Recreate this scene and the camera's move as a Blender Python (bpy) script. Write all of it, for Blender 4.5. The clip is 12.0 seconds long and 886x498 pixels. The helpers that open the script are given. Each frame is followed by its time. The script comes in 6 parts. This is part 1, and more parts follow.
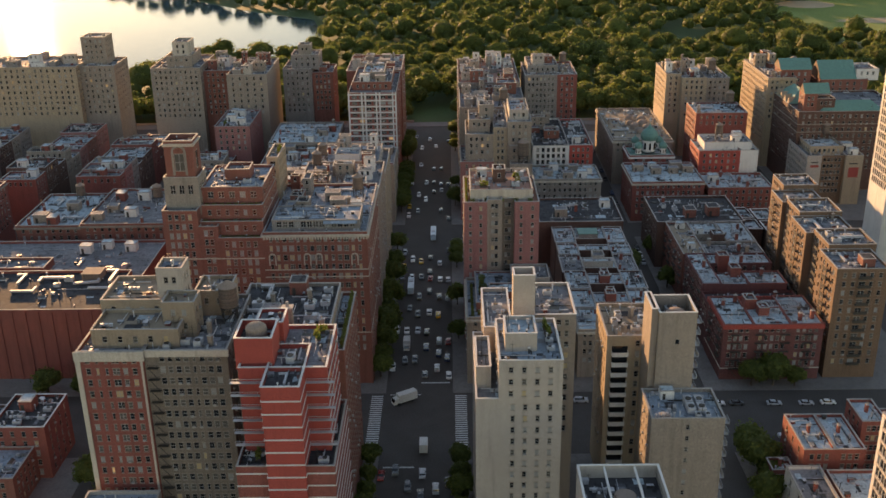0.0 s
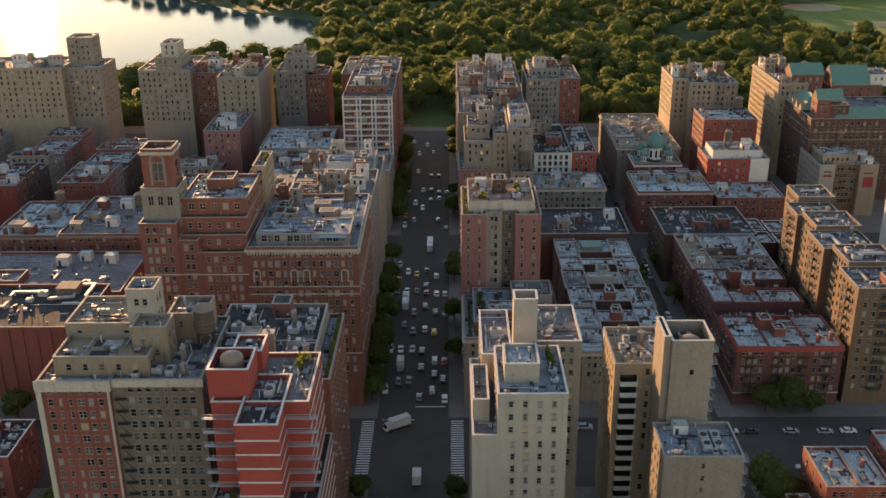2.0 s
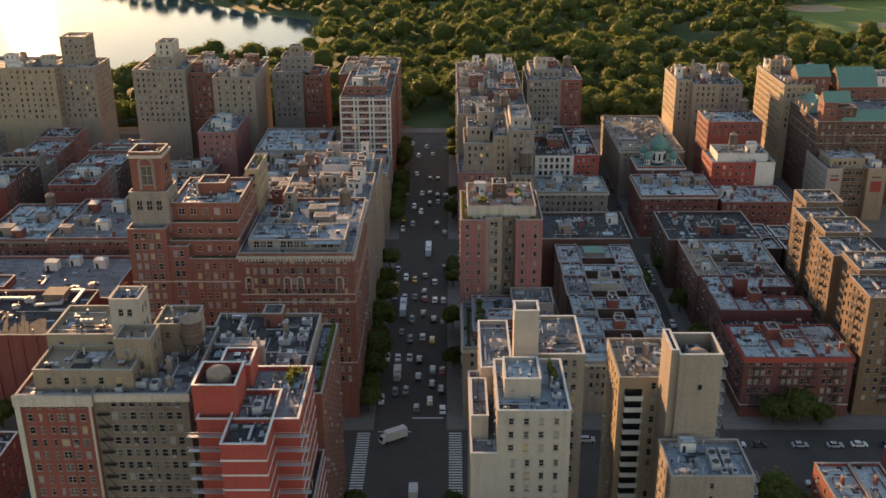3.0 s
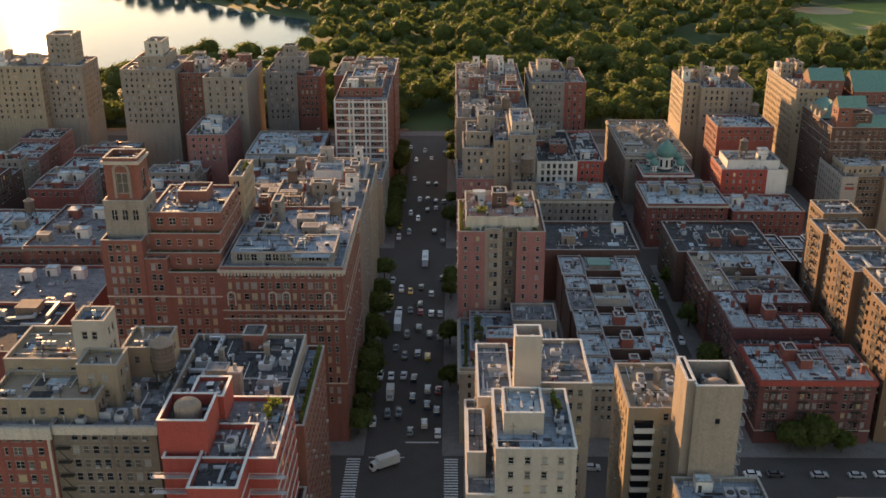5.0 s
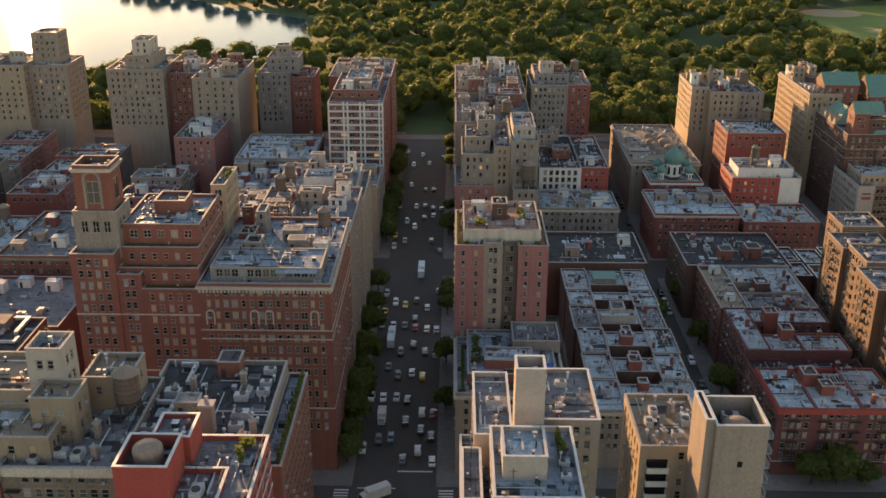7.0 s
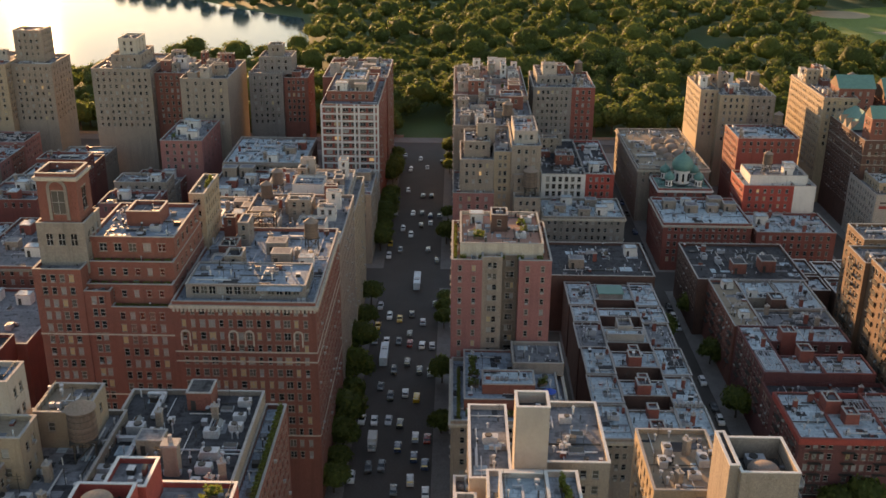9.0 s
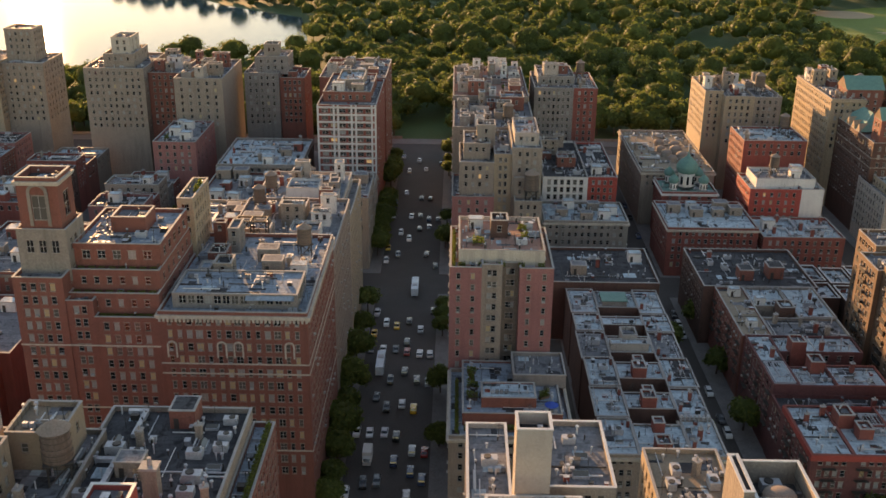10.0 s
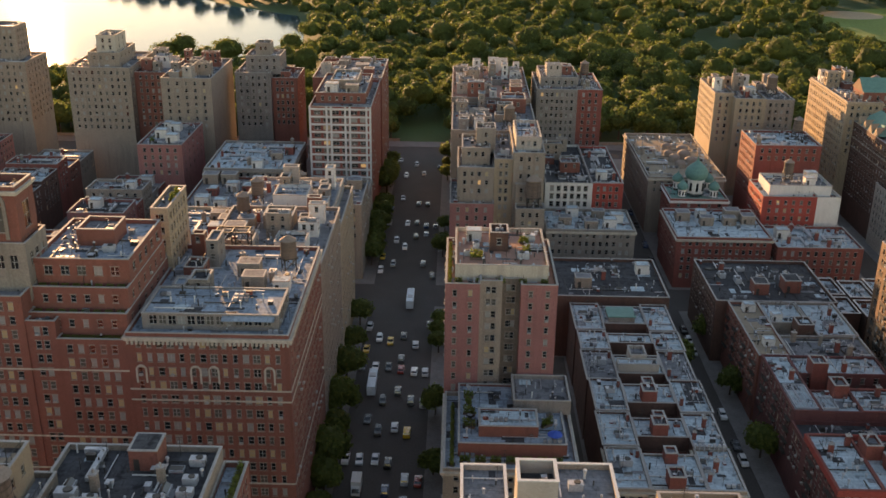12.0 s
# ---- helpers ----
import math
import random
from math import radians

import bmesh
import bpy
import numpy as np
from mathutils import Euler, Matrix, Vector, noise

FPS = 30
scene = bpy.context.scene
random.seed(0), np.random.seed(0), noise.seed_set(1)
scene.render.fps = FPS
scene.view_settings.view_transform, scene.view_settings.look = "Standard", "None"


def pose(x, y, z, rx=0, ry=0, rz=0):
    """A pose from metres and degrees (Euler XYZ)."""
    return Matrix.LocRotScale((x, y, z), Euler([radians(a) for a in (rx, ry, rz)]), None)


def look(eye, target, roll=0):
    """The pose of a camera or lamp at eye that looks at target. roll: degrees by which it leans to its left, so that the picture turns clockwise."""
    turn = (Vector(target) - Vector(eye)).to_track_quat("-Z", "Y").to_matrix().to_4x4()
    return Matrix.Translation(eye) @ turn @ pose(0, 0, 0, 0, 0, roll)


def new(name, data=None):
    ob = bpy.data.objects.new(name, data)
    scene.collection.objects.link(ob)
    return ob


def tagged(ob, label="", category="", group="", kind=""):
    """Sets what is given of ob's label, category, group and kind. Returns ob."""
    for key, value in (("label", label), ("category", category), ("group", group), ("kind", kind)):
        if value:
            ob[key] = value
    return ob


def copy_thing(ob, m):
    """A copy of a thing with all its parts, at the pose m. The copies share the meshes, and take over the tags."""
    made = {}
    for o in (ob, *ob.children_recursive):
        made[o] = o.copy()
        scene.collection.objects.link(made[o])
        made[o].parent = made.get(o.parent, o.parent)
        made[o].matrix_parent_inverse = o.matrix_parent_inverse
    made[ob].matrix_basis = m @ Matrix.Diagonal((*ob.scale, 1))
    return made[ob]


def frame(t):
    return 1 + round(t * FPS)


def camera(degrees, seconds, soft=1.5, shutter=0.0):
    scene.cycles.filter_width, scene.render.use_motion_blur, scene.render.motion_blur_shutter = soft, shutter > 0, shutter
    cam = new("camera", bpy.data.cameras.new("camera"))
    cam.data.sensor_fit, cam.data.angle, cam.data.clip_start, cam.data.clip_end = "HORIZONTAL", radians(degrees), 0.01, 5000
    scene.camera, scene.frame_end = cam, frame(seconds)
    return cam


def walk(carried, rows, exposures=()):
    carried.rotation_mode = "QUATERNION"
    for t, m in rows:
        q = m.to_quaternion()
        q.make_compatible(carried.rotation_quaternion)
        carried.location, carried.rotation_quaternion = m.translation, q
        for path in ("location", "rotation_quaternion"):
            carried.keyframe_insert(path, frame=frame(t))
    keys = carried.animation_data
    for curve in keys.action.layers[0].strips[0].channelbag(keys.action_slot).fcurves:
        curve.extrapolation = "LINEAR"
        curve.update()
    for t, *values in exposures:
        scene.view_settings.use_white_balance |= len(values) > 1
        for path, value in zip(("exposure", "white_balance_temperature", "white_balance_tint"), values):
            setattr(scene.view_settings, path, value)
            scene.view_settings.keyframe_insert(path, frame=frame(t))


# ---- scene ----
cam = camera(47.3, 12.0, soft=1.6)
METRES, EYE, TILT, LEAN, TURN = 118.0, 169.0, 0.0, 0.0, 0.6
ROWS = [
    (0.0, 0.0, 0.0, 0.0, -0.31, -22.12, 0.77),
    (0.5, 0.0027, 0.0436, -0.0073, -0.3, -22.09, 0.71),
    (1.0, 0.0054, 0.0866, -0.0143, -0.28, -22.07, 0.64),
    (1.5, 0.0077, 0.1285, -0.0211, -0.25, -22.05, 0.57),
    (2.0, 0.0098, 0.17, -0.0288, -0.23, -22.03, 0.5),
    (2.5, 0.012, 0.2106, -0.0363, -0.2, -22.02, 0.43),
    (3.0, 0.0145, 0.2507, -0.0443, -0.17, -22.01, 0.36),
    (5.0, 0.0244, 0.4105, -0.0753, -0.03, -21.97, 0.05),
    (5.5, 0.0263, 0.4515, -0.0831, 0.01, -21.96, -0.05),
    (6.0, 0.0283, 0.4929, -0.091, 0.04, -21.96, -0.13),
    (6.5, 0.031, 0.5347, -0.0988, 0.07, -21.94, -0.2),
    (7.0, 0.0337, 0.5764, -0.1066, 0.1, -21.93, -0.28),
    (9.0, 0.0454, 0.7401, -0.1392, 0.24, -21.9, -0.51),
    (9.5, 0.0476, 0.7808, -0.1475, 0.26, -21.9, -0.56),
    (10.0, 0.0501, 0.8218, -0.1554, 0.29, -21.91, -0.6),
    (10.5, 0.0529, 0.8623, -0.164, 0.32, -21.89, -0.63),
    (11.0, 0.0561, 0.9017, -0.1721, 0.35, -21.89, -0.67),
    (11.5, 0.0585, 0.9414, -0.1803, 0.37, -21.89, -0.71),
    (12.0, 0.0605, 0.9801, -0.1886, 0.4, -21.89, -0.76),
]
walk(cam, [(t, pose(0, 0, EYE, TILT, LEAN, TURN) @ pose(METRES * x, METRES * y, METRES * z, 90 + pitch, roll, yaw)) for t, x, y, z, yaw, pitch, roll in ROWS], [(0.0, 1.73, 7500, 21), (12.0, 1.85, 7700, 22)])


# ---- light ----
SUN_AZ, SUN_EL = 22.5, 7.2          # degrees left of the street's line, and above the horizon
sun_way = Vector((-math.sin(radians(SUN_AZ)) * math.cos(radians(SUN_EL)), math.cos(radians(SUN_AZ)) * math.cos(radians(SUN_EL)), math.sin(radians(SUN_EL))))
world = bpy.data.worlds.new("evening_sky")
scene.world = world
world.use_nodes = True
wn = world.node_tree.nodes
sky = wn.new("ShaderNodeTexSky")
sky.sky_type, sky.sun_disc = "NISHITA", False
sky.sun_elevation, sky.sun_rotation = radians(SUN_EL), radians(-SUN_AZ)
sky.dust_density, sky.air_density = 0.15, 1.0
wn["Background"].inputs["Strength"].default_value = 0.11
world.node_tree.links.new(sky.outputs[0], wn["Background"].inputs[0])
sun = new("sun", bpy.data.lights.new("sun", "SUN"))
sun.data.energy, sun.data.angle, sun.data.color = 3.7, radians(0.6), (1.0, 0.62, 0.3)
sun.matrix_world = look(sun_way * 900, (0, 0, 0))


# ---- materials ----
def material(name, colour, rough=0.85, metal=0.0, spread=0.25, size=0.25, second=None, fine=3.0, bump=0.0, streak=0.0, tiles=None, seams=0.0, per_object=0.0, specular=0.3, island=0.0):
    """A weathered surface: base colour, broad stains, fine grain, rain streaks, and courses where the thing has them."""
    m = bpy.data.materials.new(name)
    m.use_nodes = True
    n, l = m.node_tree.nodes, m.node_tree.links
    p = n["Principled BSDF"]
    p.inputs["Roughness"].default_value, p.inputs["Metallic"].default_value = rough, metal
    p.inputs["Specular IOR Level"].default_value = specular
    geo = n.new("ShaderNodeNewGeometry")

    def noise_node(scale, detail, squash=None):
        t = n.new("ShaderNodeTexNoise")
        t.inputs["Scale"].default_value, t.inputs["Detail"].default_value = scale, detail
        if squash:
            mp = n.new("ShaderNodeMapping")
            mp.inputs["Scale"].default_value = squash
            l.new(geo.outputs["Position"], mp.inputs[0])
            l.new(mp.outputs[0], t.inputs["Vector"])
        else:
            l.new(geo.outputs["Position"], t.inputs["Vector"])
        return t

    def mix(fac, a, b, mode="MIX"):
        x = n.new("ShaderNodeMix")
        x.data_type, x.blend_type = "RGBA", mode
        for sock, v in ((x.inputs[0], fac), (x.inputs[6], a), (x.inputs[7], b)):
            if hasattr(v, "links"):
                l.new(v, sock)
            else:
                sock.default_value = v if isinstance(v, float) else (*v, 1)
        return x.outputs[2]

    def ramp(sock, lo, hi):
        r = n.new("ShaderNodeMapRange")
        r.inputs[1].default_value, r.inputs[2].default_value = lo, hi
        l.new(sock, r.inputs[0])
        return r.outputs[0]

    dark = tuple(c * (1 - spread) for c in colour)
    lite = tuple(min(1, c * (1 + spread)) for c in colour)
    second = second or dark
    broad = noise_node(size, 5)
    col = mix(ramp(broad.outputs["Fac"], 0.42, 0.62), colour, second)
    grain = noise_node(fine, 6)
    col = mix(ramp(grain.outputs["Fac"], 0.35, 0.65), mix(0.6, col, dark), mix(0.5, col, lite))
    if streak:
        s = noise_node(1.0, 4, (0.9, 0.9, 0.05))
        col = mix(ramp(s.outputs["Fac"], 0.5, 0.75), col, mix(streak, col, tuple(c * 0.35 for c in colour)))
    if tiles:
        b = n.new("ShaderNodeTexBrick")
        b.inputs["Scale"].default_value = 1.0
        b.inputs["Brick Width"].default_value, b.inputs["Row Height"].default_value, b.inputs["Mortar Size"].default_value = tiles
        b.inputs["Color1"].default_value, b.inputs["Color2"].default_value, b.inputs["Mortar"].default_value = (1, 1, 1, 1), (0.82, 0.82, 0.82, 1), (0.62, 0.62, 0.6, 1)
        sep = n.new("ShaderNodeSeparateXYZ")
        com = n.new("ShaderNodeCombineXYZ")
        sm = n.new("ShaderNodeMath")
        l.new(geo.outputs["Position"], sep.inputs[0])
        l.new(sep.outputs[0], sm.inputs[0]), l.new(sep.outputs[1], sm.inputs[1])
        l.new(sm.outputs[0], com.inputs[0]), l.new(sep.outputs[2], com.inputs[1])
        l.new(com.outputs[0], b.inputs["Vector"])
        col = mix(1.0, col, b.outputs["Color"], "MULTIPLY")
    if seams:
        b = n.new("ShaderNodeTexBrick")
        b.inputs["Scale"].default_value = 1.0
        b.inputs["Brick Width"].default_value, b.inputs["Row Height"].default_value, b.inputs["Mortar Size"].default_value = 7.0, 1.1, 0.05
        b.inputs["Color1"].default_value, b.inputs["Color2"].default_value, b.inputs["Mortar"].default_value = (1, 1, 1, 1), (1 - seams, 1 - seams, 1 - seams, 1), (0.55, 0.55, 0.55, 1)
        l.new(geo.outputs["Position"], b.inputs["Vector"])
        col = mix(0.8, col, b.outputs["Color"], "MULTIPLY")
        cells = n.new("ShaderNodeTexVoronoi")
        cells.distance = "CHEBYCHEV"
        cells.inputs["Scale"].default_value = 0.22
        l.new(geo.outputs["Position"], cells.inputs["Vector"])
        cell = n.new("ShaderNodeSeparateXYZ")
        l.new(cells.outputs["Color"], cell.inputs[0])
        col = mix(ramp(cell.outputs[0], 0.3, 1.0), col, mix(0.45, col, tuple(c * 0.45 for c in colour)))
        spots = noise_node(0.5, 7)
        col = mix(ramp(spots.outputs["Fac"], 0.57, 0.66), col, mix(0.75, col, tuple(c * 0.25 for c in colour)))
        wear = noise_node(2.2, 5, (1.0, 0.25, 1.0))
        col = mix(ramp(wear.outputs["Fac"], 0.58, 0.68), col, mix(0.6, col, tuple(c * 0.4 for c in colour)))
    if per_object:
        oi = n.new("ShaderNodeObjectInfo")
        col = mix(oi.outputs["Random"], mix(per_object, col, tuple(c * 0.4 for c in colour)), mix(per_object, col, tuple(min(1, c * 1.7) for c in colour)))
    if island:
        col = mix(geo.outputs["Random Per Island"], mix(island, col, tuple(c * 0.45 for c in colour)), mix(island, col, tuple(min(1, c * 1.6) for c in colour)))
    l.new(col, p.inputs["Base Color"])
    rr = n.new("ShaderNodeMapRange")
    rr.inputs[3].default_value, rr.inputs[4].default_value = max(0.02, rough - 0.12), min(1, rough + 0.1)
    l.new(broad.outputs["Fac"], rr.inputs[0]), l.new(rr.outputs[0], p.inputs["Roughness"])
    if bump:
        bp = n.new("ShaderNodeBump")
        bp.inputs["Strength"].default_value, bp.inputs["Distance"].default_value = bump, 0.05
        l.new(grain.outputs["Fac"], bp.inputs["Height"]), l.new(bp.outputs[0], p.inputs["Normal"])
    return m


BRICK = (0.24, 0.075, 0.4 * 0.02)
brick_red = material("red_brick", (0.27, 0.083, 0.066), second=(0.21, 0.075, 0.062), streak=0.35, tiles=BRICK, bump=0.3)
brick_brown = material("brown_brick", (0.25, 0.097, 0.074), second=(0.2, 0.085, 0.068), streak=0.35, tiles=BRICK, bump=0.3)
brick_dark = material("dark_brick", (0.13, 0.07, 0.055), second=(0.1, 0.06, 0.05), streak=0.3, tiles=BRICK, bump=0.3)
brick_tan = material("tan_brick", (0.32, 0.262, 0.215), second=(0.275, 0.228, 0.19), streak=0.35, tiles=BRICK, bump=0.3)
brick_buff = material("buff_brick", (0.4, 0.31, 0.22), second=(0.35, 0.275, 0.2), streak=0.3, tiles=BRICK, bump=0.3)
brick_grey = material("grey_brick", (0.27, 0.24, 0.22), second=(0.22, 0.2, 0.19), streak=0.35, tiles=BRICK, bump=0.3)
brick_ochre = material("ochre_brick", (0.2, 0.125, 0.082), second=(0.165, 0.105, 0.072), streak=0.35, tiles=BRICK, bump=0.3)
brick_greytan = material("grey_tan_brick", (0.205, 0.168, 0.138), second=(0.17, 0.142, 0.12), streak=0.35, tiles=BRICK, bump=0.3)
brick_pink = material("pink_brick", (0.34, 0.15, 0.14), second=(0.28, 0.13, 0.12), streak=0.3, tiles=BRICK, bump=0.3)
brick_cream = material("cream_brick", (0.44, 0.39, 0.345), second=(0.39, 0.345, 0.305), spread=0.12, streak=0.3, tiles=BRICK, bump=0.25)
brick_mudtan = material("mud_tan_brick", (0.33, 0.26, 0.19), second=(0.27, 0.215, 0.16), spread=0.15, streak=0.4, tiles=BRICK, bump=0.25)
brick_wine = material("wine_red_brick", (0.17, 0.066, 0.062), second=(0.135, 0.056, 0.055), streak=0.35, tiles=BRICK, bump=0.3)
paint_red = material("red_painted_brick", (0.4, 0.078, 0.062), second=(0.33, 0.068, 0.056), streak=0.2, tiles=BRICK)
paint_white = material("white_paint", (0.6, 0.58, 0.55), second=(0.5, 0.48, 0.46), streak=0.25, rough=0.7)
limestone = material("limestone", (0.46, 0.41, 0.34), second=(0.38, 0.34, 0.29), streak=0.4)
stone_dark = material("weathered_stone", (0.24, 0.21, 0.18), streak=0.4)
roof_silver = material("silver_roof_coating", seams=0.22, specular=0.08, colour=(0.47, 0.57, 0.62), rough=0.8, second=(0.33, 0.4, 0.44), size=0.18, spread=0.2, fine=1.2, bump=0.2)
roof_grey = material("grey_roof_felt", seams=0.22, specular=0.08, colour= (0.24, 0.245, 0.26), second=(0.15, 0.155, 0.165), size=0.2, fine=1.4, bump=0.2)
roof_dark = material("tar_roof", seams=0.22, specular=0.08, colour= (0.07, 0.07, 0.075), second=(0.11, 0.11, 0.115), size=0.16, fine=1.5, bump=0.2)
roof_tan = material("gravel_roof", specular=0.1, colour=(0.3, 0.24, 0.175), second=(0.22, 0.185, 0.15), size=0.3, fine=4, bump=0.3)
roof_blue = material("blue_grey_roof_membrane", seams=0.22, specular=0.08, colour= (0.28, 0.34, 0.4), second=(0.36, 0.4, 0.44), size=0.15, fine=1.2, bump=0.15)
roof_red = material("terracotta_pavers", (0.36, 0.19, 0.14), second=(0.3, 0.19, 0.15), size=0.4, fine=3)
copper = material("green_copper", (0.11, 0.23, 0.2), second=(0.085, 0.18, 0.16), rough=0.7, size=0.7)
coping_mat = material("coping_stone", (0.33, 0.31, 0.29), second=(0.25, 0.235, 0.22), rough=0.8)
coping_white = material("white_metal_coping", (0.56, 0.545, 0.525), second=(0.43, 0.42, 0.4), rough=0.5, fine=5)
steel = material("galvanised_steel", (0.42, 0.43, 0.45), rough=0.6, metal=0.3)
steel_dark = material("dark_painted_steel", (0.06, 0.055, 0.05), rough=0.6, metal=0.3)
tank_wood = material("cedar_staves", (0.17, 0.125, 0.1), second=(0.13, 0.1, 0.085), streak=0.5, tiles=(50, 0.9, 0.03))
tank_cone = material("tank_roof_plywood", (0.24, 0.185, 0.15), second=(0.19, 0.155, 0.13))
asphalt = material("asphalt", (0.072, 0.064, 0.059), second=(0.095, 0.086, 0.08), size=0.12, fine=2.0, bump=0.2, specular=0.2)
concrete = material("pavement_concrete", (0.18, 0.165, 0.155), second=(0.13, 0.122, 0.116), size=0.3, fine=2)
earth = material("yard_ground", (0.09, 0.08, 0.07), second=(0.05, 0.055, 0.045), size=0.1)
road_paint = material("road_paint", (0.62, 0.62, 0.6), second=(0.35, 0.35, 0.34), size=0.7, fine=5)
grass = material("park_grass", (0.06, 0.095, 0.028), second=(0.045, 0.075, 0.022), size=0.03, fine=0.7)
lawn_mat = material("mown_lawn", (0.15, 0.2, 0.03), second=(0.12, 0.16, 0.026), size=0.02, fine=0.4)
dirt = material("ball_field_dirt", (0.42, 0.29, 0.17), second=(0.35, 0.26, 0.16), size=0.06)
bark = material("bark", (0.1, 0.075, 0.055), second=(0.07, 0.055, 0.045), size=2.0, bump=0.4)
leaf_mats = [material("foliage_deep", (0.108, 0.14, 0.034), spread=0.25, size=0.035, second=(0.12, 0.135, 0.028), fine=0.9, rough=0.7, per_object=0.2, island=0.35, bump=0.6),
             material("foliage_light", (0.145, 0.175, 0.04), spread=0.25, size=0.035, second=(0.15, 0.16, 0.034), fine=0.9, rough=0.7, per_object=0.2, island=0.35)]
for m in leaf_mats:                      # leaves let light through
    n, l = m.node_tree.nodes, m.node_tree.links
    thin, both = n.new("ShaderNodeBsdfTranslucent"), n.new("ShaderNodeMixShader")
    l.new(n["Principled BSDF"].inputs["Base Color"].links[0].from_socket, thin.inputs["Color"])
    both.inputs[0].default_value = 0.58
    l.new(n["Principled BSDF"].outputs[0], both.inputs[1]), l.new(thin.outputs[0], both.inputs[2])
    l.new(both.outputs[0], n["Material Output"].inputs["Surface"])


def glass_material(name, colour, rough=0.08):
    m = bpy.data.materials.new(name)
    m.use_nodes = True
    p = m.node_tree.nodes["Principled BSDF"]
    p.inputs["Base Color"].default_value, p.inputs["Roughness"].default_value = (*colour, 1), rough
    p.inputs["Specular IOR Level"].default_value = 0.7
    return m


pane_dark = glass_material("dark_window_glass", (0.012, 0.014, 0.017))
pane_mid = glass_material("curtained_window_glass", (0.09, 0.085, 0.075))
pane_blind = glass_material("window_with_white_blind", (0.26, 0.26, 0.25), 0.2)
# warm light seen in panes is put into this cream base colour
pane_cream = glass_material("warm_cream_window", (0.38, 0.28, 0.14), 0.3)
# weak orange emission stands in for evening glow reflected in a few panes
pane_lit = bpy.data.materials.new("warm_glow_window")
pane_lit.use_nodes = True
pl = pane_lit.node_tree.nodes["Principled BSDF"]
pl.inputs["Base Color"].default_value, pl.inputs["Emission Color"].default_value, pl.inputs["Emission Strength"].default_value = (0.3, 0.2, 0.1, 1), (1.0, 0.62, 0.25, 1), 0.12
sash_mat = material("window_sash_paint", (0.34, 0.33, 0.31), rough=0.6)
sill_mat = material("stone_sill", (0.26, 0.215, 0.18))

water_mat = bpy.data.materials.new("reservoir_water")
water_mat.use_nodes = True
wm, wl = water_mat.node_tree.nodes, water_mat.node_tree.links
wm["Principled BSDF"].inputs["Base Color"].default_value = (0.05, 0.085, 0.095, 1)
wm["Principled BSDF"].inputs["Roughness"].default_value = 0.06
wm["Principled BSDF"].inputs["IOR"].default_value = 1.33
wm["Principled BSDF"].inputs["Specular IOR Level"].default_value = 0.12
wtx, wbp, wge = wm.new("ShaderNodeTexNoise"), wm.new("ShaderNodeBump"), wm.new("ShaderNodeNewGeometry")
wtx.inputs["Scale"].default_value, wtx.inputs["Detail"].default_value = 0.35, 5
wbp.inputs["Strength"].default_value, wbp.inputs["Distance"].default_value = 0.13, 0.5
wl.new(wge.outputs["Position"], wtx.inputs["Vector"]), wl.new(wtx.outputs["Fac"], wbp.inputs["Height"]), wl.new(wbp.outputs[0], wm["Principled BSDF"].inputs["Normal"])


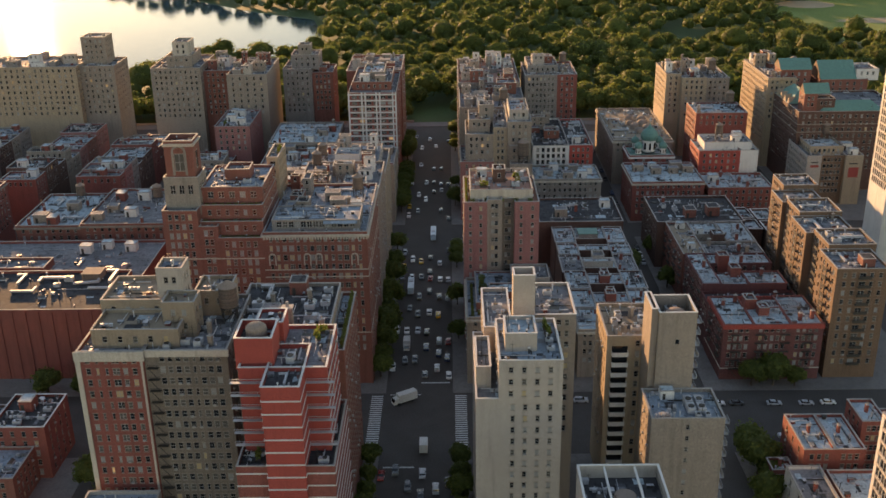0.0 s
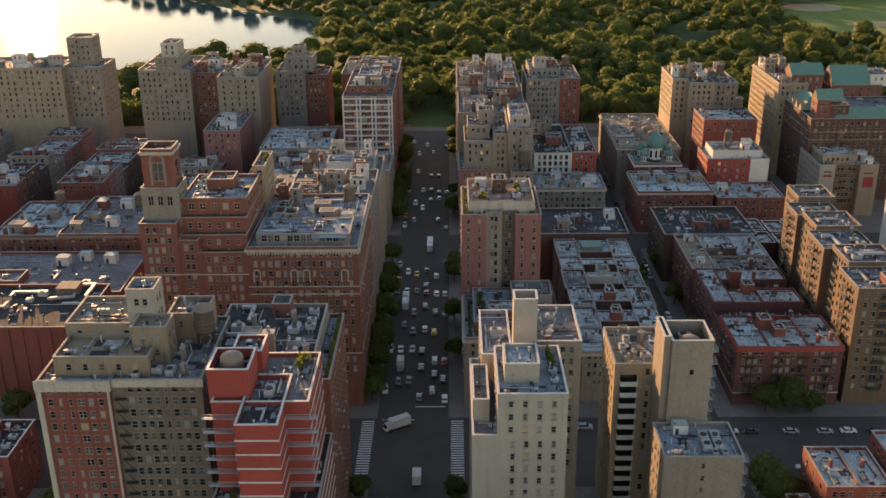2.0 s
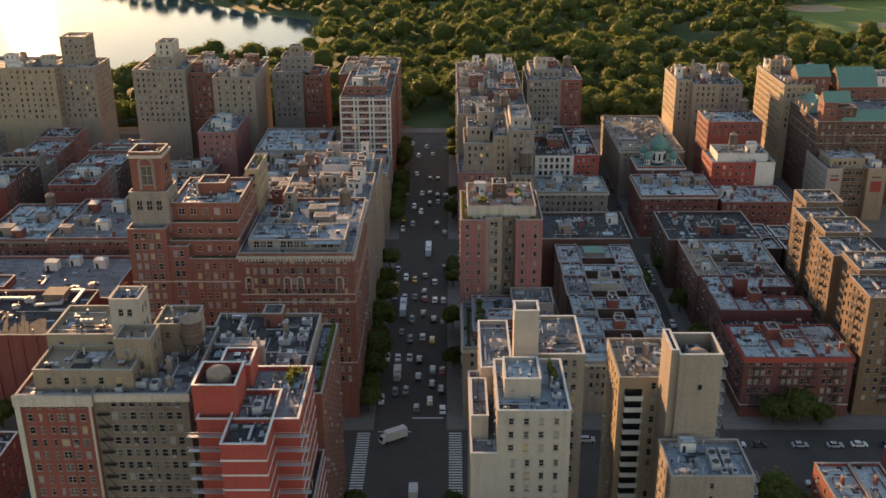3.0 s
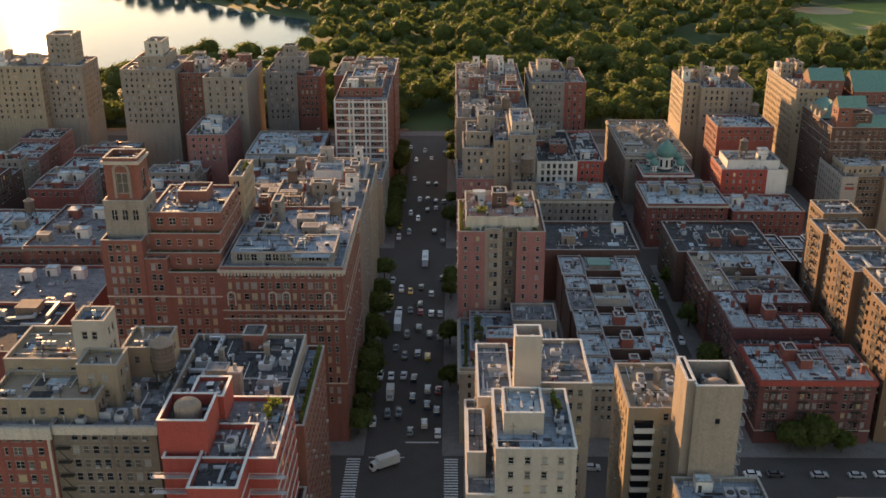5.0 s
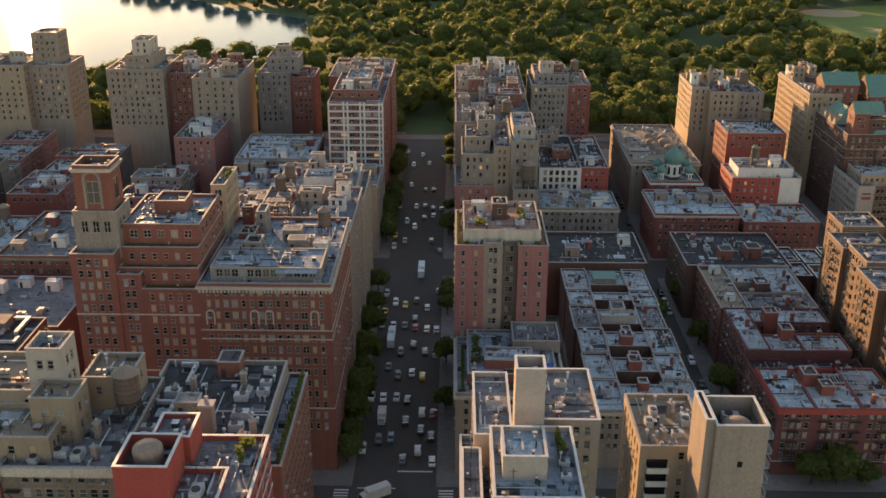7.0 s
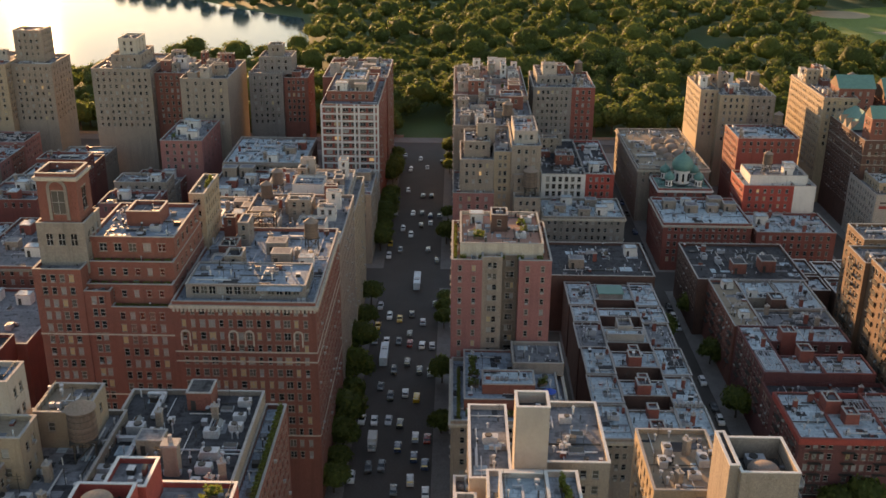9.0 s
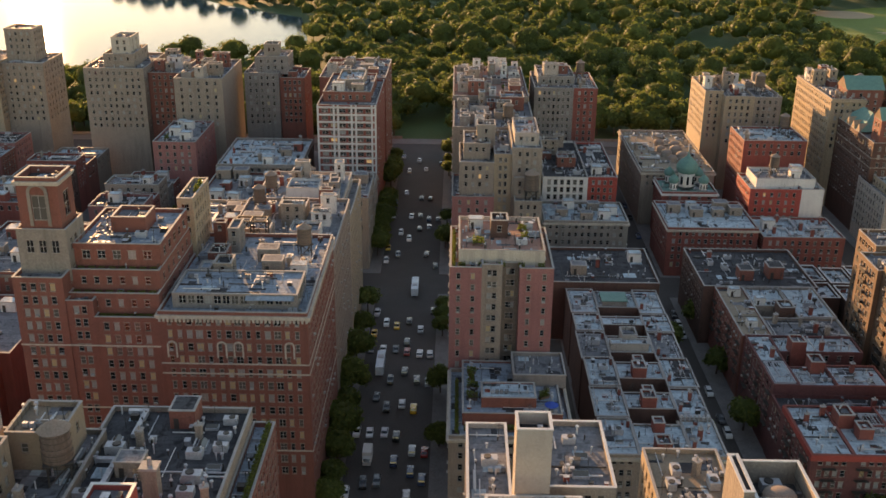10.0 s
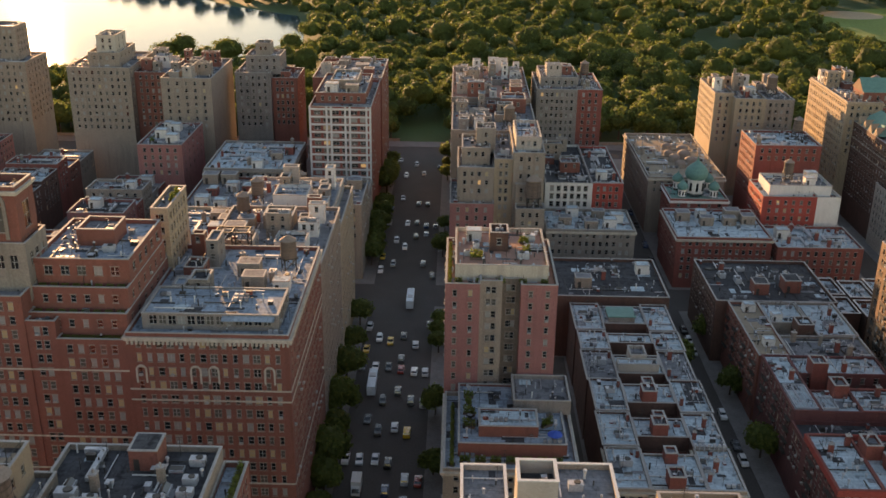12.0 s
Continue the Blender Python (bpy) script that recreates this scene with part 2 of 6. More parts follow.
# ---- mesh tools ----
class Geo:
    """Collects vertices and faces for one mesh."""

    def __init__(self):
        self.v, self.f, self.m, self.smooth = [], [], [], False

    def quad(self, *pts, mat=0):
        k = len(self.v)
        self.v += [tuple(p) for p in pts]
        self.f.append(tuple(range(k, k + len(pts))))
        self.m.append(mat)

    def box(self, x0, x1, y0, y1, z0, z1, mat=0, bottom=False, taper=0.0):
        k, t = len(self.v), taper
        self.v += [(x0, y0, z0), (x1, y0, z0), (x1, y1, z0), (x0, y1, z0), (x0 + t, y0 + t, z1), (x1 - t, y0 + t, z1), (x1 - t, y1 - t, z1), (x0 + t, y1 - t, z1)]
        fs = [(0, 1, 5, 4), (1, 2, 6, 5), (2, 3, 7, 6), (3, 0, 4, 7), (4, 5, 6, 7)] + ([(3, 2, 1, 0)] if bottom else [])
        self.f += [tuple(k + i for i in q) for q in fs]
        self.m += [mat] * len(fs)

    def tube(self, cx, cy, z0, z1, r0, r1, n=12, mat=0, cap=True):
        k = len(self.v)
        for z, r in ((z0, r0), (z1, r1)):
            self.v += [(cx + r * math.cos(2 * math.pi * i / n), cy + r * math.sin(2 * math.pi * i / n), z) for i in range(n)]
        for i in range(n):
            j = (i + 1) % n
            self.f.append((k + i, k + j, k + n + j, k + n + i))
            self.m.append(mat)
        if cap:
            self.f.append(tuple(k + n + i for i in range(n)))
            self.m.append(mat)

    def ring(self, x0, x1, y0, y1, out, inn, z0, z1, mat=0):
        """A closed rectangular frame round a footprint, one connected piece."""
        k = len(self.v)
        for z in (z0, z1):
            for o in (out, -inn):
                self.v += [(x0 - o, y0 - o, z), (x1 + o, y0 - o, z), (x1 + o, y1 + o, z), (x0 - o, y1 + o, z)]
        for i in range(4):
            j = (i + 1) % 4
            self.f += [tuple(k + q for q in f) for f in ((i, j, 8 + j, 8 + i), (4 + j, 4 + i, 12 + i, 12 + j), (8 + i, 8 + j, 12 + j, 12 + i), (4 + i, 4 + j, j, i))]
            self.m += [mat] * 4

    def beam(self, a, b, w=0.12, mat=0):
        """A square bar from a to b."""
        a, b = Vector(a), Vector(b)
        d = (b - a).normalized()
        s = d.cross(Vector((0, 0, 1)) if abs(d.z) < 0.9 else Vector((1, 0, 0))).normalized() * w / 2
        u = d.cross(s).normalized() * w / 2
        k = len(self.v)
        self.v += [tuple(p + q) for p in (a, b) for q in (s + u, s - u, -s - u, -s + u)]
        fs = [(0, 1, 5, 4), (1, 2, 6, 5), (2, 3, 7, 6), (3, 0, 4, 7), (3, 2, 1, 0), (4, 5, 6, 7)]
        self.f += [tuple(k + i for i in q) for q in fs]
        self.m += [mat] * 6

    def mesh(self, name, *mats):
        me = bpy.data.meshes.new(name)
        me.from_pydata(self.v, [], self.f)
        for mt in mats:
            me.materials.append(mt)
        if len(mats) > 1:
            me.polygons.foreach_set("material_index", self.m)
        if self.smooth:
            me.polygons.foreach_set("use_smooth", [True] * len(self.f))
        me.update()
        return me


def part(name, geo, mats, parent, label=""):
    """One mesh object under a thing. geo: a Geo, or a mesh that is shared."""
    me = geo if isinstance(geo, bpy.types.Mesh) else geo.mesh(name, *(mats if isinstance(mats, (list, tuple)) else (mats,)))
    ob = new(name, me)
    ob.parent = parent
    ob.matrix_parent_inverse = Matrix.Translation(-parent.location)
    if label:
        ob["label"] = label
    return ob


def thing(name, label, category, group="", kind="", at=(0, 0, 0)):
    ob = new(name)
    ob.empty_display_size = 0.5
    ob.location = at
    return tagged(ob, label, category, group, kind)


def flat(name, pts, z, mat, label, category, thick=0.0):
    """A ground sheet, or a slab with an edge."""
    g = Geo()
    g.quad(*[(x, y, z) for x, y in pts])
    if thick:
        for (ax, ay), (bx, by) in zip(pts, pts[1:] + pts[:1]):
            g.quad((ax, ay, z - thick), (bx, by, z - thick), (bx, by, z), (ax, ay, z))
    return tagged(new(name, g.mesh(name, mat)), label, category, kind="structure")


def rect(x0, x1, y0, y1):
    return [(x0, y0), (x1, y0), (x1, y1), (x0, y1)]


# ---- windows ----
WINDOWS, RAW, REST = {}, {}, {}
FAR = 379.0          # windows beyond this are too small to pick apart and are joined for each house


def window_mesh(w, h, pane, cooler=False):
    key = (round(w, 1), round(h, 1), pane.name, cooler)
    if key not in WINDOWS:
        g = Geo()
        d = 0.2
        b = 0.09
        g.quad((-w / 2, d, 0), (w / 2, d, 0), (w / 2, d, h), (-w / 2, d, h), mat=0)
        for x0, x1, z0, z1 in ((-w / 2, w / 2, 0, b), (-w / 2, w / 2, h - b, h), (-w / 2, -w / 2 + b, b, h - b), (w / 2 - b, w / 2, b, h - b), (-w / 2 + b, w / 2 - b, h * 0.5 - 0.05, h * 0.5 + 0.05)):
            g.quad((x0, d - 0.05, z0), (x1, d - 0.05, z0), (x1, d - 0.05, z1), (x0, d - 0.05, z1), mat=1)
        if w > 1.5:
            g.quad((-0.06, d - 0.055, b), (0.06, d - 0.055, b), (0.06, d - 0.055, h - b), (-0.06, d - 0.055, h - b), mat=1)
        g.box(-w / 2 - 0.1, w / 2 + 0.1, -0.1, 0.1, -0.14, -0.004, mat=2, bottom=True)
        g.box(-w / 2 - 0.14, w / 2 + 0.14, -0.04, -0.004, h + 0.004, h + 0.22, mat=2, bottom=True)
        if cooler:
            g.box(-0.36, 0.36, -0.42, 0.14, 0.02, 0.46, mat=1, bottom=True)
        RAW[key] = g
        WINDOWS[key] = g.mesh("window", pane, sash_mat, sill_mat)
    return WINDOWS[key]


PANES = [pane_dark, pane_mid, pane_blind, pane_cream, pane_lit]


def add_window(parent, w, h, pane, m, far, cooler=False):
    me = window_mesh(w, h, pane, cooler)
    if not far:
        ob = new("window", me)
        ob.parent = parent
        ob.matrix_parent_inverse = Matrix.Translation(-parent.location)
        ob.matrix_basis = m
        return
    g = REST.setdefault(parent, Geo())
    src = RAW[(round(w, 1), round(h, 1), pane.name, cooler)]
    k = len(g.v)
    g.v += [tuple(m @ Vector(p)) for p in src.v]
    g.f += [tuple(k + i for i in q) for q in src.f]
    g.m += [PANES.index(pane) if i == 0 else len(PANES) - 1 + i for i in src.m]


def join_far_windows():
    for parent, g in REST.items():
        ob = part("window_rest", g, PANES + [sash_mat, sill_mat], parent)
        ob["kind"] = "stuff"


TURNED = {"F": 0, "R": 90, "B": 180, "L": -90}
rng = random.Random(11)


def facade(g, parent, side, x0, x1, y0, y1, z0, z1, bays=None, floor=3.1, first=0.0, win=(1.15, 1.65), lit=0.02, blind=0.1, margin=1.3, skip=(), top=0.9, pattern=None, cream=0.03):
    """One wall of a block, with a row of real openings on every floor from height first up. The windows are objects in them."""
    length = (x1 - x0) if side in "FB" else (y1 - y0)
    turn = radians(TURNED[side])
    org = {"F": (x0, y0), "R": (x1, y0), "B": (x1, y1), "L": (x0, y1)}[side]
    cu, su = math.cos(turn), math.sin(turn)

    def at(u, d, z):
        return (org[0] + u * cu - d * su, org[1] + u * su + d * cu, z)

    def wall(u0, u1, a, b):
        if u1 - u0 > 1e-4 and b - a > 1e-4:
            g.quad(at(u0, 0, a), at(u1, 0, a), at(u1, 0, b), at(u0, 0, b))

    if bays == 0:
        wall(0, length, z0, z1)
        return
    n = bays or max(1, int((length - 2 * margin + 1.2) / 2.9))
    step = (length - 2 * margin) / n
    floors = []
    z = z1 - top - floor
    while z > max(z0, first) + 0.3:
        floors.append(z)
        z -= floor
    floors.reverse()
    if not floors:
        wall(0, length, z0, z1)
        return
    spans = []
    for i in range(n):
        if i in skip:
            continue
        w = win[0] * (pattern[i % len(pattern)] if pattern else 1)
        c = margin + step * (i + 0.5)
        spans.append((c - w / 2, c + w / 2))
    low = z0
    for z in floors:
        a, b = z + 0.85, z + 0.85 + win[1]
        wall(0, length, low, a)
        u = 0
        for s, e in spans:
            wall(u, s, a, b)
            g.quad(at(s, 0, a), at(e, 0, a), at(e, 0.25, a), at(s, 0.25, a))
            g.quad(at(s, 0, b), at(s, 0.25, b), at(e, 0.25, b), at(e, 0, b))
            g.quad(at(s, 0, a), at(s, 0.25, a), at(s, 0.25, b), at(s, 0, b))
            g.quad(at(e, 0, a), at(e, 0, b), at(e, 0.25, b), at(e, 0.25, a))
            r = rng.random()
            pane = pane_lit if r < lit * 0.25 else pane_cream if r < lit * 0.25 + cream else pane_blind if r < lit + cream + blind else pane_mid if r < lit + cream + blind + 0.25 else pane_dark
            add_window(parent, e - s, b - a, pane, Matrix.Translation(at((s + e) / 2, 0, a)) @ Matrix.Rotation(turn, 4, "Z"), y0 > FAR or (side == "R" and abs(x1 + 27) < 1.5) or (side == "L" and abs(x0 - 5) < 2.5) or (side == "L" and 80 < x0 < 130), win[1] < 2.3 and rng.random() < 0.13)
            u = e
        wall(u, length, a, b)
        low = b
    wall(0, length, low, z1)


def fittings(parent, x0, x1, y0, y1, z, seed):
    """The small stuff of a flat roof: felt patches, pipe runs, stub vents, curbs, little condensers, masts and guard rails."""
    r = random.Random(seed)
    g = Geo()
    w, d = x1 - x0, y1 - y0
    for _ in range(int(min(80, 3 + w * d / 8.5))):
        x, y, k = r.uniform(x0 + 0.5, x1 - 0.5), r.uniform(y0 + 0.5, y1 - 0.5), r.random()
        if k < 0.2:
            a, c = min(r.uniform(0.4, 2.2), x1 - x, x - x0), min(r.uniform(0.4, 1.8), y1 - y, y - y0)
            g.box(x - a, x + a, y - c, y + c, z, z + r.uniform(0.012, 0.05), mat=r.choice((3, 3, 4, 6)))
        elif k < 0.38:
            n, hh = r.uniform(1.5, 6.5), r.uniform(0.12, 0.4)
            if r.random() < 0.5:
                g.beam((max(x0, x - n), y, z + hh), (min(x1, x + n), y, z + hh), r.uniform(0.1, 0.26), r.choice((0, 1, 2)))
            else:
                g.beam((x, max(y0, y - n), z + hh), (x, min(y1, y + n), z + hh), r.uniform(0.1, 0.26), r.choice((0, 1, 2)))
            g.box(x - 0.16, x + 0.16, y - 0.16, y + 0.16, z, z + hh, mat=1)
        elif k < 0.68:
            n, hh = r.uniform(0.09, 0.2), r.uniform(0.5, 1.7)
            g.tube(x, y, z, z + hh, n, n, 6, r.choice((0, 1, 1, 2)))
            if r.random() < 0.6:
                g.tube(x, y, z + hh, z + hh + 0.25, n * 2, n * 1.5, 6, 0)
        elif k < 0.82:
            a, c, hh = r.uniform(0.25, 0.8), r.uniform(0.25, 0.7), r.uniform(0.3, 1.1)
            g.box(x - a, x + a, y - c, y + c, z, z + hh, mat=r.choice((0, 1, 5, 6)))
            g.box(x - a - 0.06, x + a + 0.06, y - c - 0.06, y + c + 0.06, z + hh, z + hh + 0.08, mat=r.choice((0, 1, 6)), bottom=True)
        elif k < 0.87:
            for i in range(r.randint(2, 4)):
                if x + i * 1.1 < x1 - 0.5:
                    g.box(x + i * 1.1, x + i * 1.1 + 0.8, y - 0.35, y + 0.35, z + 0.2, z + 1.0, mat=r.choice((0, 0, 6)), bottom=True)
                    g.box(x + i * 1.1 + 0.1, x + i * 1.1 + 0.7, y - 0.2, y + 0.2, z, z + 0.196, mat=1)
        else:
            hh = r.uniform(1.8, 4.0)
            g.beam((x, y, z), (x, y, z + hh), 0.08, 1)
            for q in (0.7, 0.85, 0.97):
                if r.random() < 0.7:
                    g.beam((x - 0.6, y, z + hh * q), (x + 0.6, y, z + hh * q), 0.05, 1)
    if r.random() < 0.4 and d > 5:
        for xs in (x0 + 0.15, x1 - 0.15):
            g.beam((xs, y0, z + 1.75), (xs, y1, z + 1.75), 0.06, 1)
            for q in np.arange(y0, y1, 1.6):
                g.beam((xs, q, z), (xs, q, z + 1.75), 0.05, 1)
    ob = part("roof_fitting_rest", g, [steel, steel_dark, coping_white, roof_dark, roof_silver, brick_red, roof_grey], parent, "small pipes, vents, patches and masts")
    ob["kind"] = "stuff"


def block(parent, x0, x1, y0, y1, z0, z1, wall_mat, roof_mat, sides=None, parapet=0.9, cope=coping_mat, front=None, side=None, cornice=None, **kw):
    """A volume of a building: walls with openings, a sunk roof behind a parapet, coping stones, and a cornice if it has one."""
    if sides is None:
        sides = "F" + ("L" if (x0 + x1) / 2 > 5 else "R")
    g = Geo()
    for s in "FRBL":
        if s in sides:
            opts = dict(kw)
            opts.update((front if s == "F" else side) or {})
            facade(g, parent, s, x0, x1, y0, y1, z0, z1, top=opts.pop("top", parapet), **opts)
        else:
            facade(g, parent, s, x0, x1, y0, y1, z0, z1, bays=0)
    t = 0.35
    zr = z1 - parapet
    for ax, ay, bx, by in ((x0 + t, y0 + t, x0 + t, y1 - t), (x0 + t, y1 - t, x1 - t, y1 - t), (x1 - t, y1 - t, x1 - t, y0 + t), (x1 - t, y0 + t, x0 + t, y0 + t)):
        g.quad((ax, ay, zr), (bx, by, zr), (bx, by, z1), (ax, ay, z1))
    wall_ob = part("wall", g, wall_mat, parent)
    r = Geo()
    r.box(x0 + 0.3, x1 - 0.3, y0 + 0.3, y1 - 0.3, zr - 0.3, zr)
    part("roof", r, roof_mat, parent)
    if x1 - x0 > 3.4 and y1 - y0 > 3.4 and zr < 90:
        fittings(parent, x0 + 0.5, x1 - 0.5, y0 + 0.5, y1 - 0.5, zr, int(abs(x0) * 131 + y0 * 17 + z1 * 7))
    c = Geo()
    c.ring(x0, x1, y0, y1, 0.08, t + 0.06, z1, z1 + 0.16)
    part("coping", c, cope, wall_ob)
    if cornice:
        for zc, dp, hh in ((z1 - 1.3, 0.6, 0.5), (z1 - 1.7, 0.35, 0.396)):
            k = Geo()
            k.ring(x0, x1, y0, y1, dp, -0.003, zc, zc + hh)
            part("cornice", k, cornice, wall_ob)
    return zr


def bands(parent, x0, x1, y0, y1, heights, mat, out=0.12, h=0.35, name="string_course"):
    for z in heights:
        k = Geo()
        k.ring(x0, x1, y0, y1, out, -0.003, z, z + h)
        part(name, k, mat, parent)


# ---- roof furniture ----
PROTO = {}


def proto(kind, make):
    """A thing's first copy; later ones share its meshes."""
    def put(x, y, z, turn=0.0, scale=1.0):
        if kind not in PROTO:
            ob = PROTO[kind] = make()
            ob.matrix_basis = pose(x, y, z, 0, 0, turn) @ Matrix.Scale(scale, 4)
            return ob
        ob = copy_thing(PROTO[kind], pose(x, y, z, 0, 0, turn))
        ob.scale = (scale, scale, scale)
        return ob
    return put


def make_tank():
    t = thing("water_tank", "round wooden roof water tank on a dark steel frame", "water tank", "roof water tanks")
    g = Geo()
    g.tube(0, 0, 3.6, 8.2, 2.1, 1.95, 20)
    part("tank", g, tank_wood, t)
    g = Geo()
    g.tube(0, 0, 8.2, 9.6, 2.25, 0.1, 20)
    part("cone_roof", g, tank_cone, t, "shallow conical plywood roof")
    g = Geo()
    for z in (4.1, 4.9, 5.8, 6.8, 7.7):
        g.tube(0, 0, z, z + 0.07, 2.13 - (z - 3.6) * 0.03, 2.13 - (z - 3.6) * 0.03, 20)
    part("hoop", g, steel_dark, t)
    for sx, sy in ((-1, -1), (1, -1), (1, 1), (-1, 1)):
        g = Geo()
        g.beam((1.5 * sx, 1.5 * sy, 0), (1.5 * sx, 1.5 * sy, 3.4), 0.24)
        part("leg", g, steel_dark, t)
    for a, b in (((-1.5, -1.5), (1.5, -1.5)), ((1.5, -1.5), (1.5, 1.5)), ((1.5, 1.5), (-1.5, 1.5)), ((-1.5, 1.5), (-1.5, -1.5))):
        g = Geo()
        g.beam((*a, 0.3), (*b, 3.2), 0.14)
        part("brace", g, steel_dark, t)
    g = Geo()
    g.box(-2, 2, -2, 2, 3.3, 3.6, bottom=True)
    part("platform", g, steel_dark, t)
    return t


def make_ac():
    t = thing("air_conditioner", "grey metal rooftop air handling unit", "air conditioner", "rooftop machines")
    g = Geo()
    g.box(-1.3, 1.3, -0.8, 0.8, 0.2, 1.5, bottom=True)
    g.box(-1.15, 1.15, -0.7, 0.7, 0, 0.196)
    part("casing", g, steel, t)
    g = Geo()
    g.tube(-0.3, 0, 1.5, 1.68, 0.62, 0.62, 14)
    part("fan_guard", g, steel_dark, t)
    return t


def make_vent():
    g = Geo()
    g.tube(0, 0, 0, 1.1, 0.18, 0.18, 8)
    g.tube(0, 0, 1.1, 1.4, 0.36, 0.3, 8)
    return tagged(new("roof_vent", g.mesh("roof_vent", steel)), "small galvanised roof vent pipe with a cap", "vent", "roof vents")


def make_chimney(mat, label):
    def make():
        t = thing("chimney", label, "chimney", "roof chimneys")
        g = Geo()
        g.box(-0.55, 0.55, -0.45, 0.45, 0, 2.6)
        part("shaft", g, mat, t)
        g = Geo()
        g.box(-0.66, 0.66, -0.56, 0.56, 2.604, 2.8, bottom=True)
        g.tube(0, 0, 2.8, 3.4, 0.2, 0.16, 8)
        part("cap", g, coping_mat, t)
        return t
    return make


def make_bulkhead(mat, roof, w, d, h, label):
    def make():
        t = thing("stair_bulkhead", label, "roof bulkhead", "roof bulkheads")
        g = Geo()
        g.box(-w / 2, w / 2, -d / 2, d / 2, 0, h)
        part("wall", g, mat, t)
        g = Geo()
        g.box(-w / 2 - 0.12, w / 2 + 0.12, -d / 2 - 0.12, d / 2 + 0.12, h + 0.004, h + 0.22, bottom=True)
        part("coping", g, coping_mat, t)
        g = Geo()
        g.box(-w / 2 + 0.3, w / 2 - 0.3, -d / 2 + 0.3, d / 2 - 0.3, h + 0.1, h + 0.23)
        part("roof", g, roof, t)
        g = Geo()
        g.box(-w * 0.25 - 0.45, -w * 0.25 + 0.45, -d / 2 - 0.06, -d / 2 - 0.003, 0.05, 2.1, bottom=True)
        part("door", g, steel_dark, t, "dark metal door")
        return t
    return make


def make_skylight():
    t = thing("skylight", "low ridged glass skylight on a metal curb", "skylight", "roof skylights")
    g = Geo()
    g.box(-1.2, 1.2, -0.8, 0.8, 0, 0.5)
    part("curb", g, steel, t)
    g = Geo()
    g.quad((-1.1, -0.7, 0.504), (1.1, -0.7, 0.504), (1.1, 0, 1.0), (-1.1, 0, 1.0))
    g.quad((1.1, 0.7, 0.504), (-1.1, 0.7, 0.504), (-1.1, 0, 1.0), (1.1, 0, 1.0))
    g.quad((1.1, -0.7, 0.504), (1.1, 0.7, 0.504), (1.1, 0, 1.0))
    g.quad((-1.1, 0.7, 0.504), (-1.1, -0.7, 0.504), (-1.1, 0, 1.0))
    part("pane", g, pane_mid, t)
    return t


def make_duct():
    t = thing("roof_duct", "long shiny sheet-metal duct with a bend on roof feet", "duct", "rooftop machines")
    g = Geo()
    g.box(-4, 4, -0.4, 0.4, 0.35, 1.05, bottom=True)
    g.box(3.2, 4, 0.4, 3.0, 0.35, 1.05, bottom=True)
    part("duct", g, steel, t)
    g = Geo()
    g.box(-3.6, 3.6, -0.25, 0.25, 0, 0.346)
    part("foot", g, steel_dark, t)
    return t


def make_pots():
    t = thing("planter", "terrace planter box with green shrubs", "planter", "terrace planters")
    g = Geo()
    g.box(-1.2, 1.2, -0.35, 0.35, 0, 0.6, taper=-0.03)
    part("box", g, tank_wood, t)
    g = Geo()
    r = random.Random(3)
    for i in range(140):
        p = Vector((r.uniform(-1.2, 1.2), r.uniform(-0.4, 0.4), 0.55 + r.random() ** 1.5 * 1.5))
        a, b = Vector((r.uniform(-1, 1), r.uniform(-1, 1), r.uniform(-1, 1))) * 0.3, Vector((r.uniform(-1, 1), r.uniform(-1, 1), r.uniform(-1, 1))) * 0.3
        g.quad(p - a, p + b, p + a, p - b)
    part("shrub", g, leaf_mats[1], t, "leafy green shrub")
    return t


put_tank, put_ac, put_vent = proto("tank", make_tank), proto("ac", make_ac), proto("vent", make_vent)
put_sky, put_duct, put_pots = proto("sky", make_skylight), proto("duct", make_duct), proto("pots", make_pots)
put_chim_red = proto("chr", make_chimney(brick_red, "red brick roof chimney with clay flues"))
put_chim_tan = proto("cht", make_chimney(brick_tan, "tan brick roof chimney with clay flues"))
put_bulk_tan = proto("bt", make_bulkhead(brick_tan, roof_grey, 5, 4, 3.2, "tan brick stair bulkhead with a flat grey roof"))
put_bulk_red = proto("br", make_bulkhead(brick_red, roof_silver, 3.2, 4, 2.9, "red brick stair bulkhead with a flat silver roof"))
put_bulk_white = proto("bw", make_bulkhead(paint_white, roof_silver, 4.2, 3.4, 3.0, "white painted stair bulkhead with a flat silver roof"))
put_bulk_brown = proto("bb", make_bulkhead(brick_brown, roof_dark, 4.5, 5, 3.6, "brown brick lift bulkhead with a dark roof"))


